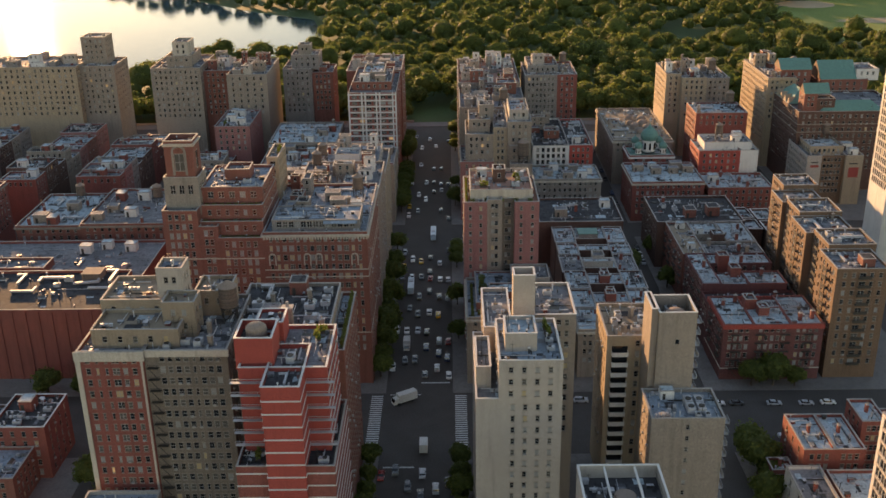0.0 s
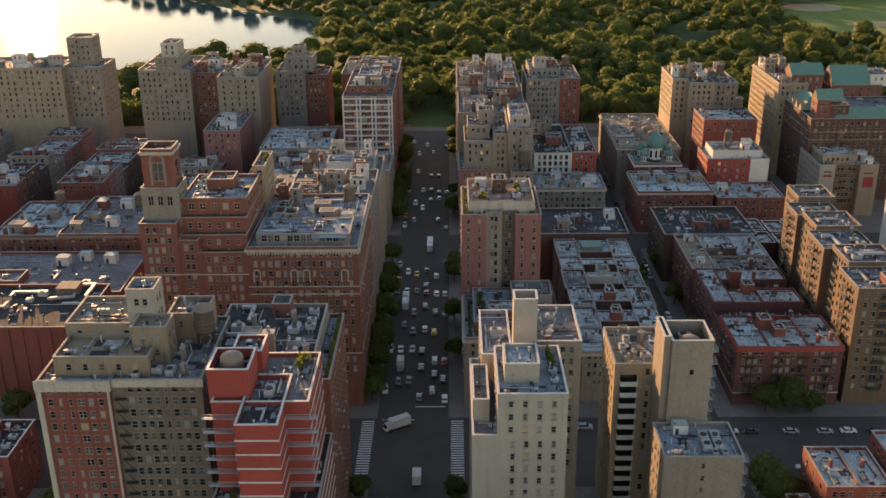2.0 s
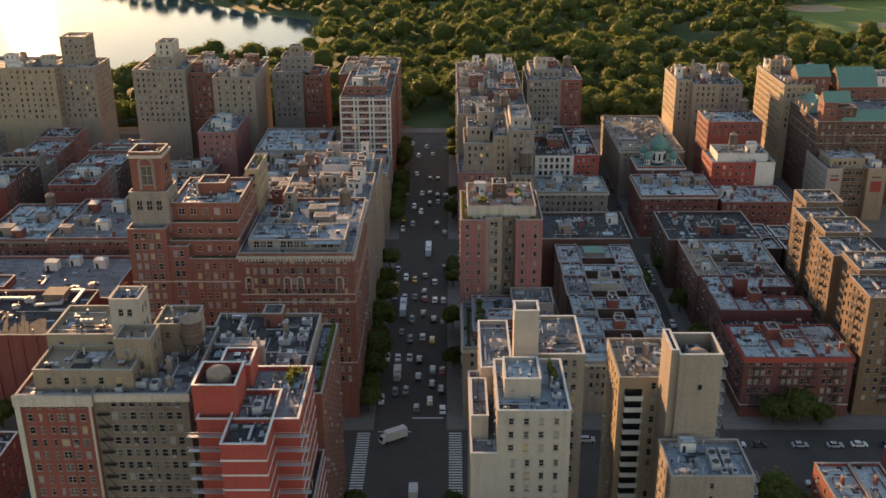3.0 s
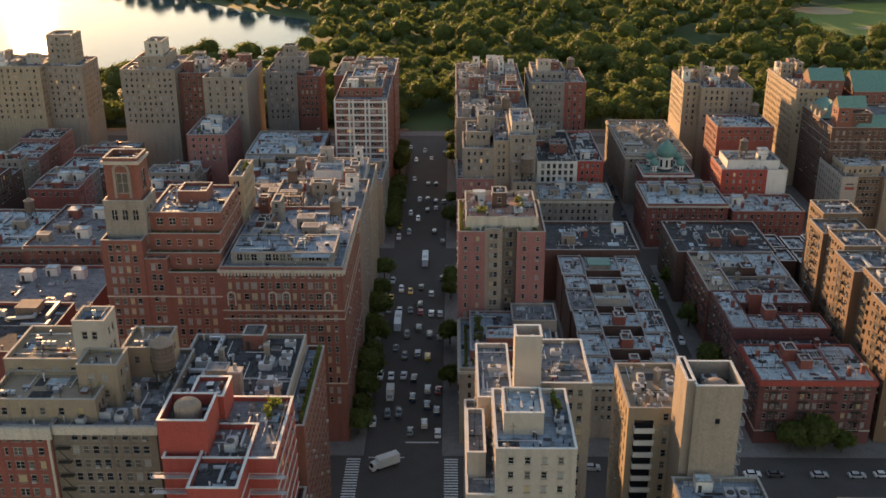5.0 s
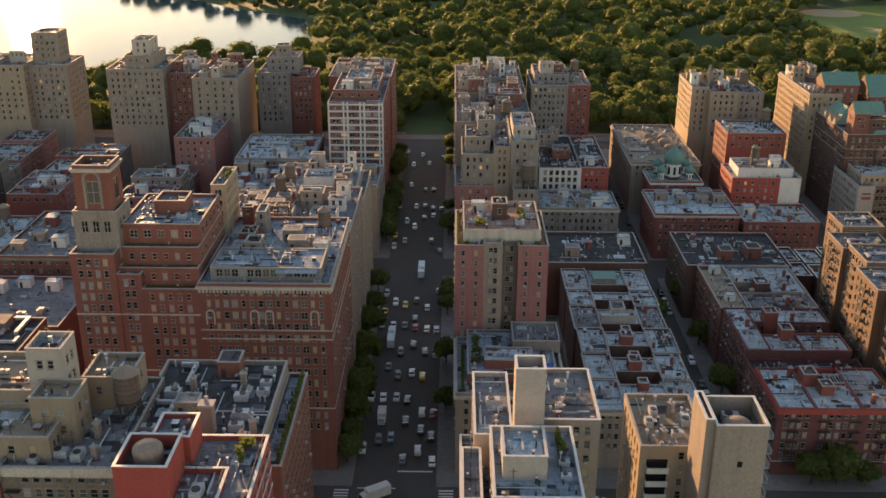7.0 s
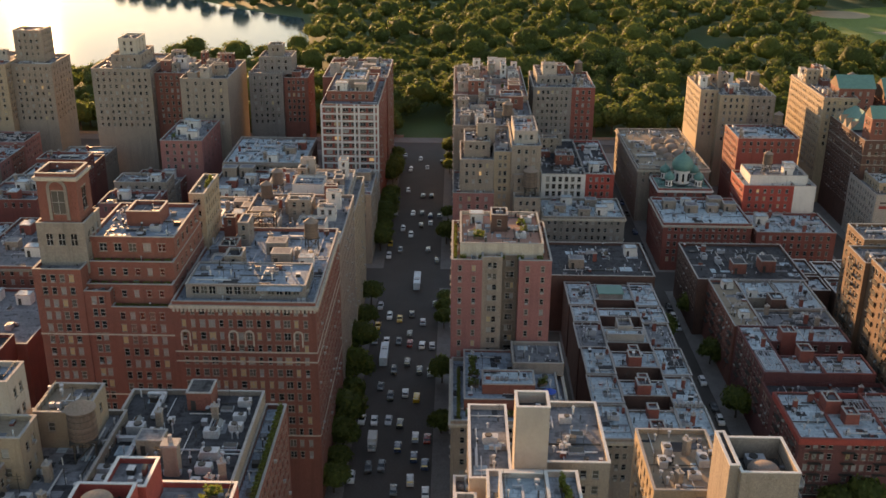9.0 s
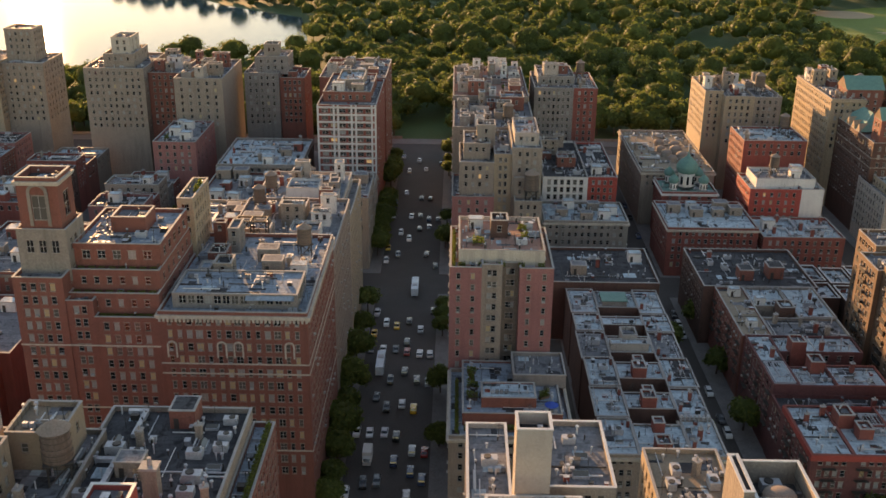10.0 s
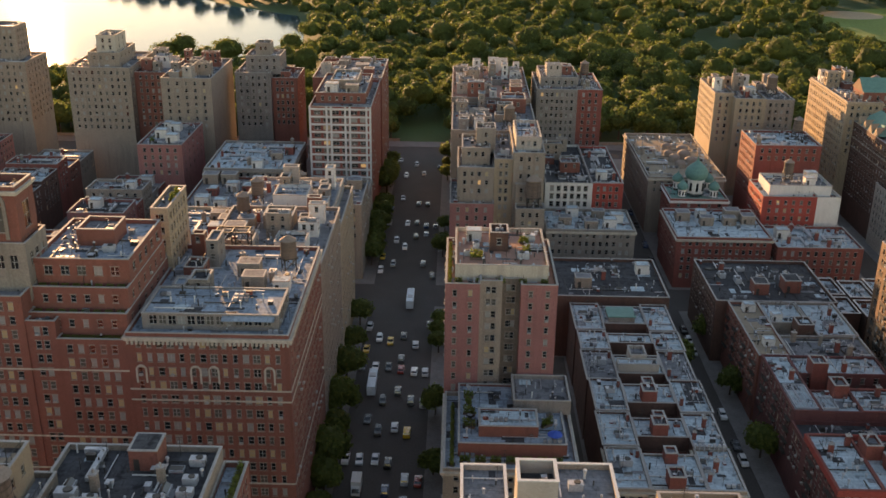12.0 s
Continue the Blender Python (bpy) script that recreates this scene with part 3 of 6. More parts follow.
def clutter(x0, x1, y0, y1, z, seed, n=8, kinds="avvskcb", tank=0):
    """Roof furniture spread over a roof without overlapping."""
    r = random.Random(seed)
    table = {"a": put_ac, "v": put_vent, "s": put_sky, "c": put_chim_red, "t": put_chim_tan, "b": put_bulk_tan, "r": put_bulk_red, "w": put_bulk_white, "o": put_bulk_brown, "d": put_duct, "p": put_pots}
    reach = {"v": 0.6, "a": 1.7, "s": 1.5, "c": 1.0, "t": 1.0, "b": 3.2, "r": 2.6, "w": 2.8, "o": 3.4, "d": 4.3, "p": 1.4}
    taken = []
    todo = ["T"] * tank + [r.choice(kinds) for _ in range(n)]
    todo.sort(key=lambda k: -reach.get(k, 2.8))
    for k in todo:
        rad = reach.get(k, 2.8)
        for _ in range(14):
            if x1 - x0 < 2 * rad + 0.9 or y1 - y0 < 2 * rad + 0.9:
                break
            x, y = r.uniform(x0 + rad + 0.4, x1 - rad - 0.4), r.uniform(y0 + rad + 0.4, y1 - rad - 0.4)
            if all((x - a) ** 2 + (y - b) ** 2 > (rad + q) ** 2 for a, b, q in taken):
                taken.append((x, y, rad))
                if k == "T":
                    put_tank(x, y, z, r.uniform(0, 90), r.uniform(0.85, 1.0))
                else:
                    table[k](x, y, z, r.choice((0, 90, 180)) if k in "ascd" else 0 if k in "brwo" else r.uniform(0, 360), r.uniform(0.85, 1.2))
                break


def terraces(parent, x0, x1, y0, y1, z, seed, n, mats):
    """Small penthouses, stair heads and plant rooms of uneven height that crowd a roof."""
    r = random.Random(seed)
    taken = []
    for _ in range(n * 8):
        if len(taken) >= n:
            break
        w, d = r.uniform(2.6, min(8, (x1 - x0) * 0.5)), r.uniform(2.6, min(7, (y1 - y0) * 0.5))
        x, y = r.uniform(x0 + 0.6, x1 - w - 0.6), r.uniform(y0 + 0.6, y1 - d - 0.6)
        if any(x < q[1] + 0.4 and x + w > q[0] - 0.4 and y < q[3] + 0.4 and y + d > q[2] - 0.4 for q in taken):
            continue
        taken.append((x, x + w, y, y + d))
        h = r.choice((2.6, 3.0, 3.4, 4.2, 5.5, 6.8))
        block(parent, x, x + w, y, y + d, z - 0.2, z + h, r.choice(mats), r.choice((roof_grey, roof_silver, roof_dark, roof_blue)), bays=max(1, int(w / 2.6)), floor=2.5, win=(1.0, 1.4), parapet=0.5, margin=0.5)
    return taken


# ---- ground, streets, park ----
flat("ground", rect(-5000, 5000, -3000, 7000), -0.05, earth, "dark bare city ground running to the horizon", "ground")
flat("road", rect(-22.5, -0.5, -400, 628), 0.0, asphalt, "wide worn asphalt cross street full of traffic", "road")
flat("road", rect(-600, 700, 254, 290), -0.004, asphalt, "broad dark asphalt avenue crossing the street", "road")
flat("road", rect(-600, 700, 428, 446), -0.004, asphalt, "dark asphalt avenue crossing the street", "road")
flat("road", rect(-600, 700, 606, 622), -0.004, asphalt, "dark asphalt avenue along the park", "road")
flat("road", rect(72.5, 82.5, -100, 628), 0.0, asphalt, "narrow dark asphalt side street", "road")
flat("road", rect(157, 167, -100, 628), 0.0, asphalt, "narrow dark asphalt side street", "road")
flat("road", rect(-107, -97, -100, 628), 0.0, asphalt, "narrow dark asphalt side street", "road")
flat("road", rect(-192, -182, -100, 628), 0.0, asphalt, "narrow dark asphalt side street", "road")
for bx0, bx1 in ((-300, -192), (-182, -107), (-97, -22.5), (-0.5, 72.5), (82.5, 157), (167, 300)):
    for by0, by1 in ((-60, 254), (290, 428), (446, 606)):
        flat("pavement", rect(bx0, bx1, by0, by1), 0.15, concrete, "raised grey concrete city pavement with a kerb", "pavement", 0.2)
flat("pavement", rect(-700, 700, 622, 632), 0.15, concrete, "stone-paved promenade beside the park wall", "pavement", 0.2)
flat("park_ground", rect(-3000, 3000, 632, 5000), 0.05, grass, "dark green park grass under the trees", "park")

g = Geo()
g.quad(*[(x, y, 0.12) for x, y in ((-92, 842), (-112, 880), (-122, 960), (-138, 1035), (-205, 1085), (-300, 1185), (-345, 1330), (-420, 1500), (-1500, 1500), (-1500, 735), (-400, 730), (-255, 762), (-165, 805))])
tagged(new("water", g.mesh("water", water_mat)), "calm reservoir shining with the low sun", "water", kind="structure")
g = Geo()
g.quad(*[(470 + 150 * math.cos(a * math.pi / 16), 985 + 165 * math.sin(a * math.pi / 16), 0.1) for a in range(32)])
tagged(new("lawn", g.mesh("lawn", lawn_mat)), "bright mown ball field lawn lit by the sun", "lawn", kind="structure")
for cx, cy, rx, ry in ((377, 1094, 30, 25), (424, 990, 50, 15)):
    g = Geo()
    g.quad(*[(cx + rx * math.cos(a * math.pi / 12) * (1 + 0.12 * math.sin(3 * a)), cy + ry * math.sin(a * math.pi / 12), 0.16) for a in range(24)])
    tagged(new("infield", g.mesh("infield", dirt)), "bare tan dirt infield on the lawn", "sports field", kind="structure")

g = Geo()
g.box(-700, -24, 632, 632.6, 0.1, 1.5)
g.box(2, 700, 632, 632.6, 0.1, 1.5)
tagged(new("park_wall", g.mesh("park_wall", stone_dark)), "low rough stone wall along the park", "wall", kind="structure")

# zebra crossings and stop lines
g = Geo()
for xa, xb in ((-27.0, -23.2), (0.2, 4.0)):
    for y in np.arange(255.5, 289, 1.25):
        g.quad((xa, y, 0.004), (xb, y, 0.004), (xb, y + 0.6, 0.004), (xa, y + 0.6, 0.004))
g.quad((-21, 247.6, 0.006), (-12, 247.6, 0.006), (-12, 248.2, 0.006), (-21, 248.2, 0.006))
g.quad((-11, 296.6, 0.006), (-1.5, 296.6, 0.006), (-1.5, 297.2, 0.006), (-11, 297.2, 0.006))
g.quad((-21, 289.0, 0.006), (-11, 289.0, 0.006), (-11, 289.4, 0.006), (-21, 289.4, 0.006))
tagged(new("road_marking", g.mesh("road_marking", road_paint)), "worn white road markings and zebra crossings", "road marking", kind="structure")


# ---- buildings beside the street's south side ----
def house(label, x, y, group=""):
    return thing("apartment_building", label, "building", group, at=(x, y, 0.15))


# tan and red brick building with a cream corner
b = house("tall red and tan brick apartment house with a stepped penthouse", -72, 229)
block(b, -90, -74, 213, 245, 0, 57, brick_red, roof_grey, sides="F", bays=6, first=8, pattern=[1, .6, .6, 1.5, 1, 1], blind=0.08)
block(b, -73.99, -54, 213.4, 245, 0, 57, brick_greytan, roof_grey, first=8, front=dict(bays=9, skip=(0,), blind=0.08), side=dict(bays=9), pattern=[1, 1, .9, 1, 1, .55, 1, 1, 1], win=(1.3, 1.8), floor=3.05)
block(b, -87, -66, 216.5, 228, 55.8, 61, brick_mudtan, roof_tan, sides="FR", bays=5, floor=3.4)
block(b, -88, -71, 228.01, 243, 55.8, 63.5, brick_mudtan, roof_tan, sides="FR", bays=4, floor=3.4)
block(b, -73.5, -67, 229, 236, 55.8, 71.5, brick_cream, roof_blue, sides="FR", bays=2, floor=4)
block(b, -70.98, -63, 222, 229, 55.8, 65.5, brick_mudtan, roof_tan, sides="FR", bays=2, floor=3.6)
block(b, -66, -57, 234, 244, 55.8, 63, brick_mudtan, roof_tan, sides="FR", bays=2, floor=3.6)
cor = Geo()
cor.box(-90.5, -73.7, 212.4, 212.996, 54.6, 57.1, bottom=True)
cor.box(-73.6, -53.6, 212.9, 213.396, 55.4, 57.1, bottom=True)
cor.box(-90.4, -89.2, 212.7, 212.996, 0.1, 54.6)
cor.box(-74.8, -74.3, 212.7, 212.996, 0.1, 54.6)
part("trim", cor, limestone, b, "cream stone band and quoins")
for k in range(14):
    z = 52.5 - k * 3.1
    g = Geo()
    g.box(-73.3, -70.6, 212.2, 213.3, z, z + 0.08, bottom=True)
    for x in np.arange(-73.3, -70.5, 0.3):
        g.box(x, x + 0.04, 212.2, 212.24, z, z + 1.0)
    g.box(-73.3, -70.6, 212.18, 212.24, z + 1.0, z + 1.06, bottom=True)
    g.beam((-73.1, 212.7, z), (-70.9, 212.7, z - 3.0), 0.12)
    part("fire_escape", g, steel_dark, b, "dark iron fire escape landing")
put_tank(-54.0 - 2.8, 231.5, 56.1, 20, 1.15)
clutter(-72, -57, 214, 221, 56.1, 1, 9, "vvvstta")
put_chim_tan(-64.5, 226, 56.1, 0, 1.4), put_chim_tan(-60.5, 224.5, 56.1, 90, 1.2)
clutter(-69, -59, 236.5, 244, 62.1, 77, 3, "vvs")

# red banded building with balconies
b = house("red brick apartment tower with white slab bands and side balconies", -38, 202)
block(b, -48.4, -26.5, 188.5, 217, 0, 41, brick_red, roof_dark, bays=0)
block(b, -41.2, -32.8, 187, 207, 0, 61.8, paint_red, roof_dark, bays=0, cope=coping_white, parapet=1.2)
block(b, -47.6, -28, 196, 217, 40, 61.6, paint_red, roof_grey, cope=coping_white, front=dict(bays=0), side=dict(bays=5, win=(2.0, 1.9)))
block(b, -48.4, -40, 198, 207.5, 60, 67.8, paint_red, roof_dark, bays=0, cope=coping_white, parapet=2.2)
block(b, -45.5, -39.2, 208.5, 216, 60, 66.5, paint_red, roof_grey, bays=0, cope=coping_white)
for z in np.arange(58.2, 10, -3.2):
    k = Geo()
    k.box(-41.35, -32.65, 186.85, 186.996, z, z + 0.32, bottom=True)
    k.box(-32.796, -32.65, 187, 207, z, z + 0.32, bottom=True)
    k.box(-41.35, -41.204, 187, 196, z, z + 0.32, bottom=True)
    if z < 40:
        k.box(-48.55, -26.35, 188.35, 188.496, z, z + 0.32, bottom=True)
        k.box(-26.496, -26.35, 188.5, 217, z, z + 0.32, bottom=True)
    else:
        k.box(-27.996, -27.85, 196, 217, z, z + 0.32, bottom=True)
    part("slab_band", k, coping_white, b, "white concrete floor band")
    if z > 41:
        for xa, xb in ((-49.6, -41.4), (-32.6, -26.4)):
            k = Geo()
            k.box(xa, xb, 195.0, 195.996, z - 0.1, z + 0.02, bottom=True)
            for q in np.arange(xa, xb, 0.55):
                k.box(q, q + 0.05, 195.0, 195.05, z, z + 1.05)
            k.box(xa, xb, 194.96, 195.06, z + 1.05, z + 1.12, bottom=True)
            part("balcony", k, steel, b, "thin grey balcony slab with a thin railing")
dm = Geo()
for i in range(6):
    a0, a1 = i * math.pi / 12, (i + 1) * math.pi / 12
    dm.tube(0, 0, 3.0 + 1.6 * math.sin(a0), 3.0 + 1.6 * math.sin(a1), 2.9 * math.cos(a0), max(0.02, 2.9 * math.cos(a1)), 24, cap=False)
t = thing("round_tank", "squat round tan tank inside the roof parapet", "water tank")
wal = Geo()
wal.tube(0, 0, 0, 3.0, 2.9, 2.9, 24)
part("drum", wal, tank_cone, t)
part("lid", dm, tank_cone, t, "shallow domed lid")
t.location = (-44.2, 202.7, 65.6)
t.scale = (0.82, 0.82, 0.82)
put_ac(-36.5, 200.5, 60.6, 90, 1.2), put_duct(-36.5, 192, 60.7, 90, 0.6), put_vent(-38.6, 203.5, 60.6)
clutter(-37, -29, 208, 216.4, 60.7, 6, 5, "pvvs")
clutter(-47, -42, 189, 195, 40.1, 5, 2, "ap")
clutter(-31.5, -27, 189, 195.5, 40.1, 7, 2, "ap")

# grey-roofed building between it and the avenue
b = house("brown brick corner apartment house with green roof terraces", -42, 242)
block(b, -56, -31, 221, 255, 0, 55.6, brick_tan, roof_dark, sides="FR", bays=9, front=dict(first=50), side=dict(first=53))
block(b, -30.99, -27, 221, 255.3, 0, 52.6, brick_brown, roof_blue, sides="R", bays=13, first=6)
clutter(-55, -44, 222, 254.5, 54.7, 21, 22, "aavvvssdat")
clutter(-40, -31.6, 222, 254.5, 54.7, 22, 22, "aavvvssdat")
put_bulk_brown(-42, 251.6, 54.7, 0, 1.0), put_chim_tan(-41.6, 229, 54.7, 0, 2.2), put_bulk_tan(-47, 236, 54.7, 0, 0.9)
for y in np.arange(224, 254, 3.2):
    put_pots(-27.9, y, 51.7, 90, 1.0)

# big brick apartment house on the avenue
b = house("massive red-brown brick apartment house with terraces and corner tower", -59, 320)
block(b, -91, -80, 297, 330, 0, 62, brick_brown, roof_grey, first=12, bays=4, lit=0.02, cream=0.12, blind=0.2, floor=3.1, win=(1.25, 1.75))
block(b, -79.99, -74, 297.2, 330, 0, 56.6, brick_brown, roof_grey, sides="F", first=12, bays=2, lit=0.02, cream=0.12, blind=0.2, floor=3.1, win=(1.25, 1.75))
block(b, -73.99, -60, 297, 330, 0, 52.8, brick_brown, roof_grey, sides="F", first=12, bays=5, lit=0.03, cream=0.16, blind=0.2, floor=3.1, win=(1.25, 1.75))
block(b, -79.98, -60.1, 299.5, 330, 51, 57.4, brick_brown, roof_grey, sides="FR", bays=6, lit=0.08, floor=3.1)
block(b, -79.97, -60.2, 302, 329, 56, 62, brick_brown, roof_grey, sides="FR", bays=6, floor=3.3)
block(b, -79.96, -60.3, 304.5, 328, 61, 67.2, brick_brown, roof_blue, sides="FR", bays=5, floor=3.5, win=(1.8, 1.9))
block(b, -74, -66, 314, 322, 66.3, 70, brick_brown, roof_grey, sides="FR", bays=2)
block(b, -59.99, -27, 297, 345, 0, 54.5, brick_brown, roof_blue, first=10, bays=14, side=dict(bays=15), pattern=[.75, .75, 1, 1.2], lit=0.015, cream=0.12, blind=0.2, floor=3.2, win=(1.3, 1.8), cornice=limestone)
block(b, -57.5, -29.6, 300.6, 314, 53.6, 57.2, brick_grey, roof_blue, sides="FR", bays=13, floor=3.0, win=(1.6, 2.0), parapet=0.3, side=dict(bays=5))
k = Geo()
k.quad((-41, 300.55, 57.0), (-30.2, 300.55, 57.0), (-30.2, 299.1, 56.4), (-41, 299.1, 56.4))
k.quad((-41, 299.1, 56.36), (-30.2, 299.1, 56.36), (-30.2, 300.55, 56.96), (-41, 300.55, 56.96))
part("awning", k, roof_blue, b, "pale blue terrace awning")
k = Geo()
for x in np.arange(-59.8, -27.2, 0.9):
    k.box(x, x + 0.45, 296.5, 296.996, 52.1, 52.8, bottom=True)
for y in np.arange(297.5, 344.5, 0.9):
    k.box(-26.996, -26.5, y, y + 0.45, 52.1, 52.8, bottom=True)
ob = part("corbel_rest", k, limestone, b, "row of pale stone corbels under the cornice")
ob["kind"] = "stuff"
block(b, -90.6, -79.6, 301.5, 312, 59.3, 71.5, stone_dark, roof_dark, sides="FR", bays=3, floor=5.5, win=(1.6, 3.0))
block(b, -89.6, -80.6, 302.5, 311, 70.6, 83, brick_brown, roof_dark, sides="FR", bays=1, floor=9, win=(3.0, 5.5), cope=limestone, cornice=limestone, parapet=1.5)
bands(b, -91, -60, 297, 330, (45.6, 29.8, 22), limestone)
bands(b, -59.99, -27, 297, 345, (41.5, 39.0, 19), limestone)
for xc in (-57.4, -46.3, -42.6, -31.2):
    ar = Geo()
    for i in range(10):
        a0, a1 = i * math.pi / 10, (i + 1) * math.pi / 10
        pts = [(xc + r * math.cos(a), 296.75, 46.2 + r * math.sin(a)) for r, a in ((0.8, a0), (1.15, a0), (1.15, a1), (0.8, a1))]
        ar.quad(*pts)
        ar.quad(pts[1], (pts[1][0], 296.99, pts[1][2]), (pts[2][0], 296.99, pts[2][2]), pts[2])
    ar.box(xc - 1.15, xc - 0.8, 296.75, 296.996, 43.2, 46.2, bottom=True)
    ar.box(xc + 0.8, xc + 1.15, 296.75, 296.996, 43.2, 46.2, bottom=True)
    part("window_surround", ar, limestone, b, "pale arched stone window surround")
an = Geo()
for i in range(12):
    a0, a1 = i * math.pi / 12, (i + 1) * math.pi / 12
    pts = [(-85.1 + r * math.cos(a), 302.2, 79.5 + r * math.sin(a)) for r, a in ((1.6, a0), (2.3, a0), (2.3, a1), (1.6, a1))]
    an.quad(*pts)
    an.quad(pts[1], (pts[1][0], 302.49, pts[1][2]), (pts[2][0], 302.49, pts[2][2]), pts[2])
an.box(-87.4, -86.7, 302.2, 302.496, 72, 79.5)
an.box(-83.5, -82.8, 302.2, 302.496, 72, 79.5)
part("arch", an, stone_dark, b, "weathered stone arch around the tower window")
terraces(b, -58.5, -46, 314.5, 344, 53.6, 405, 7, (brick_tan, brick_cream, brick_brown, paint_white, brick_grey))
clutter(-45.5, -29, 314.5, 344, 53.6, 31, 26, "abvvotdawctavs", tank=1)
clutter(-79, -64, 306, 313.5, 66.3, 33, 5, "vvsa")
clutter(-79.3, -75, 314, 327, 66.3, 35, 4, "vvs")
for k in range(8):
    put_pots(-72.5 + k * 1.7, 298.4, 51.9, 0, 0.6), put_pots(-78.5 + k * 2.4, 300.7, 56.5, 0, 0.6), put_pots(-78 + k * 2.3, 303.3, 61.1, 0, 0.6)

# yellowish slab with plants on its roof
b = house("narrow tan brick house with a planted roof", -61, 340)
block(b, -63.2, -59.2, 330.5, 347, 0, 69, brick_buff, roof_grey, sides="FR", bays=2, first=52, side=dict(bays=6))
put_pots(-60.2, 338, 68.1, 90), put_pots(-60.2, 342, 68.1, 90)

# steel trestle
t = thing("steel_trestle", "rusty dark steel trestle standing on the roof", "trestle", at=(-49, 349, 48.6))
for x in (-53, -49, -45):
    for y in (347.2, 351.2):
        k = Geo()
        k.beam((x, y, 48.6), (x, y, 57.2), 0.28)
        part("post", k, steel_dark, t)
k = Geo()
for y in (347.2, 351.2):
    for za in (52.0, 57.0):
        k.beam((-53.3, y, za), (-44.7, y, za), 0.3)
    for xa, xb in ((-53, -49), (-49, -45)):
        k.beam((xa, y, 48.9), (xb, y, 52), 0.16), k.beam((xb, y, 48.9), (xa, y, 52), 0.16)
        k.beam((xa, y, 52.1), (xb, y, 57), 0.16), k.beam((xb, y, 52.1), (xa, y, 57), 0.16)
for x in (-53, -49, -45):
    for za in (52.0, 57.0):
        k.beam((x, 347, za), (x, 351.4, za), 0.3)
part("bracing", k, steel_dark, t)

# long row on the street's south side up to the next avenue
b = house("long grey-tan apartment house with cluttered roof terraces", -42, 372)
block(b, -57.5, -27, 346, 388, 0, 49.5, brick_tan, roof_grey, sides="FR", front=dict(first=46), side=dict(bays=14, first=6))
block(b, -54, -45, 352, 360, 48.6, 53, brick_cream, roof_grey, sides="FR", bays=3)
block(b, -40, -32, 354, 362, 48.6, 52, paint_white, roof_blue, sides="FR", bays=3)
block(b, -46, -38, 372, 380, 48.6, 52.5, brick_tan, roof_silver, sides="FR", bays=3)
terraces(b, -44.8, -28, 362.5, 371.5, 48.6, 401, 3, (brick_tan, brick_cream, brick_brown, paint_white, brick_grey))
terraces(b, -37.5, -28, 372, 387.5, 48.6, 402, 4, (brick_tan, brick_cream, brick_brown, paint_white, brick_grey))
clutter(-57, -28, 347, 351.5, 48.6, 41, 14, "avvsptt")
clutter(-44.5, -40.5, 352, 371, 48.6, 42, 9, "avvtt")
clutter(-57, -47, 361, 387, 48.6, 46, 16, "vvstacbd", tank=3)
b = house("tan corner apartment house with a silver roof and setbacks", -42, 408)
block(b, -57.5, -30, 388.01, 424, 0, 46.5, brick_cream, roof_blue, sides="FR", front=dict(first=48), side=dict(bays=11, first=30))
block(b, -29.99, -27, 388.01, 424, 0, 44, brick_buff, roof_grey, sides="R", bays=11, first=6)
block(b, -48, -38, 398, 408, 45.6, 49.5, paint_white, roof_blue, sides="FR", bays=4)
clutter(-57, -49, 389, 423, 45.6, 44, 16, "avvsdtcb", tank=1)
terraces(b, -37.8, -30.5, 389, 423, 45.6, 403, 6, (brick_tan, brick_cream, brick_brown, paint_white, brick_grey))
terraces(b, -48.5, -38, 408.5, 423.5, 45.6, 404, 4, (brick_tan, brick_cream, brick_brown, paint_white, brick_grey))

# low brick school block across the side street
b = thing("school_building", "long low red brick school with a cluttered silver roof", "building", at=(-150, 345, 0.15))
block(b, -215, -116, 302, 335, 0, 26, brick_red, roof_dark, sides="FR", bays=0)
block(b, -215, -113, 335.01, 372, 0, 23, brick_red, roof_grey, sides="FR", bays=0)
block(b, -205, -150, 340, 350, 22.1, 25, brick_brown, roof_grey, bays=0)
for x in np.arange(-213, -117, 4.4):
    k = Geo()
    k.box(x, x + 0.7, 301.6, 301.996, 0.1, 25.4)
    part("pilaster", k, brick_red, b)
for x, y, turn, sc in ((-121, 330, 90, 1.3), (-123, 320, 0, 1.0), (-129, 324.5, 10, 1.1)):
    put_duct(x, y, 25.1, turn, sc)
k = Geo()
for i in range(9):
    k.box(-131.5 + i * 0.75, -131.0 + i * 0.75, 327.5, 333.5, 25.1, 27.6)
k.box(-131.8, -124.8, 327.3, 333.7, 27.604, 27.8, bottom=True)
cool = thing("cooling_unit", "long finned tan metal cooling unit on the roof", "air conditioner", "rooftop machines", at=(-128, 330, 25.1))
part("casing", k, tank_cone, cool)
clutter(-190, -133, 304, 334, 25.1, 51, 18, "aavvddss")
clutter(-149, -115, 337, 371, 22.1, 53, 12, "aavvdssw")

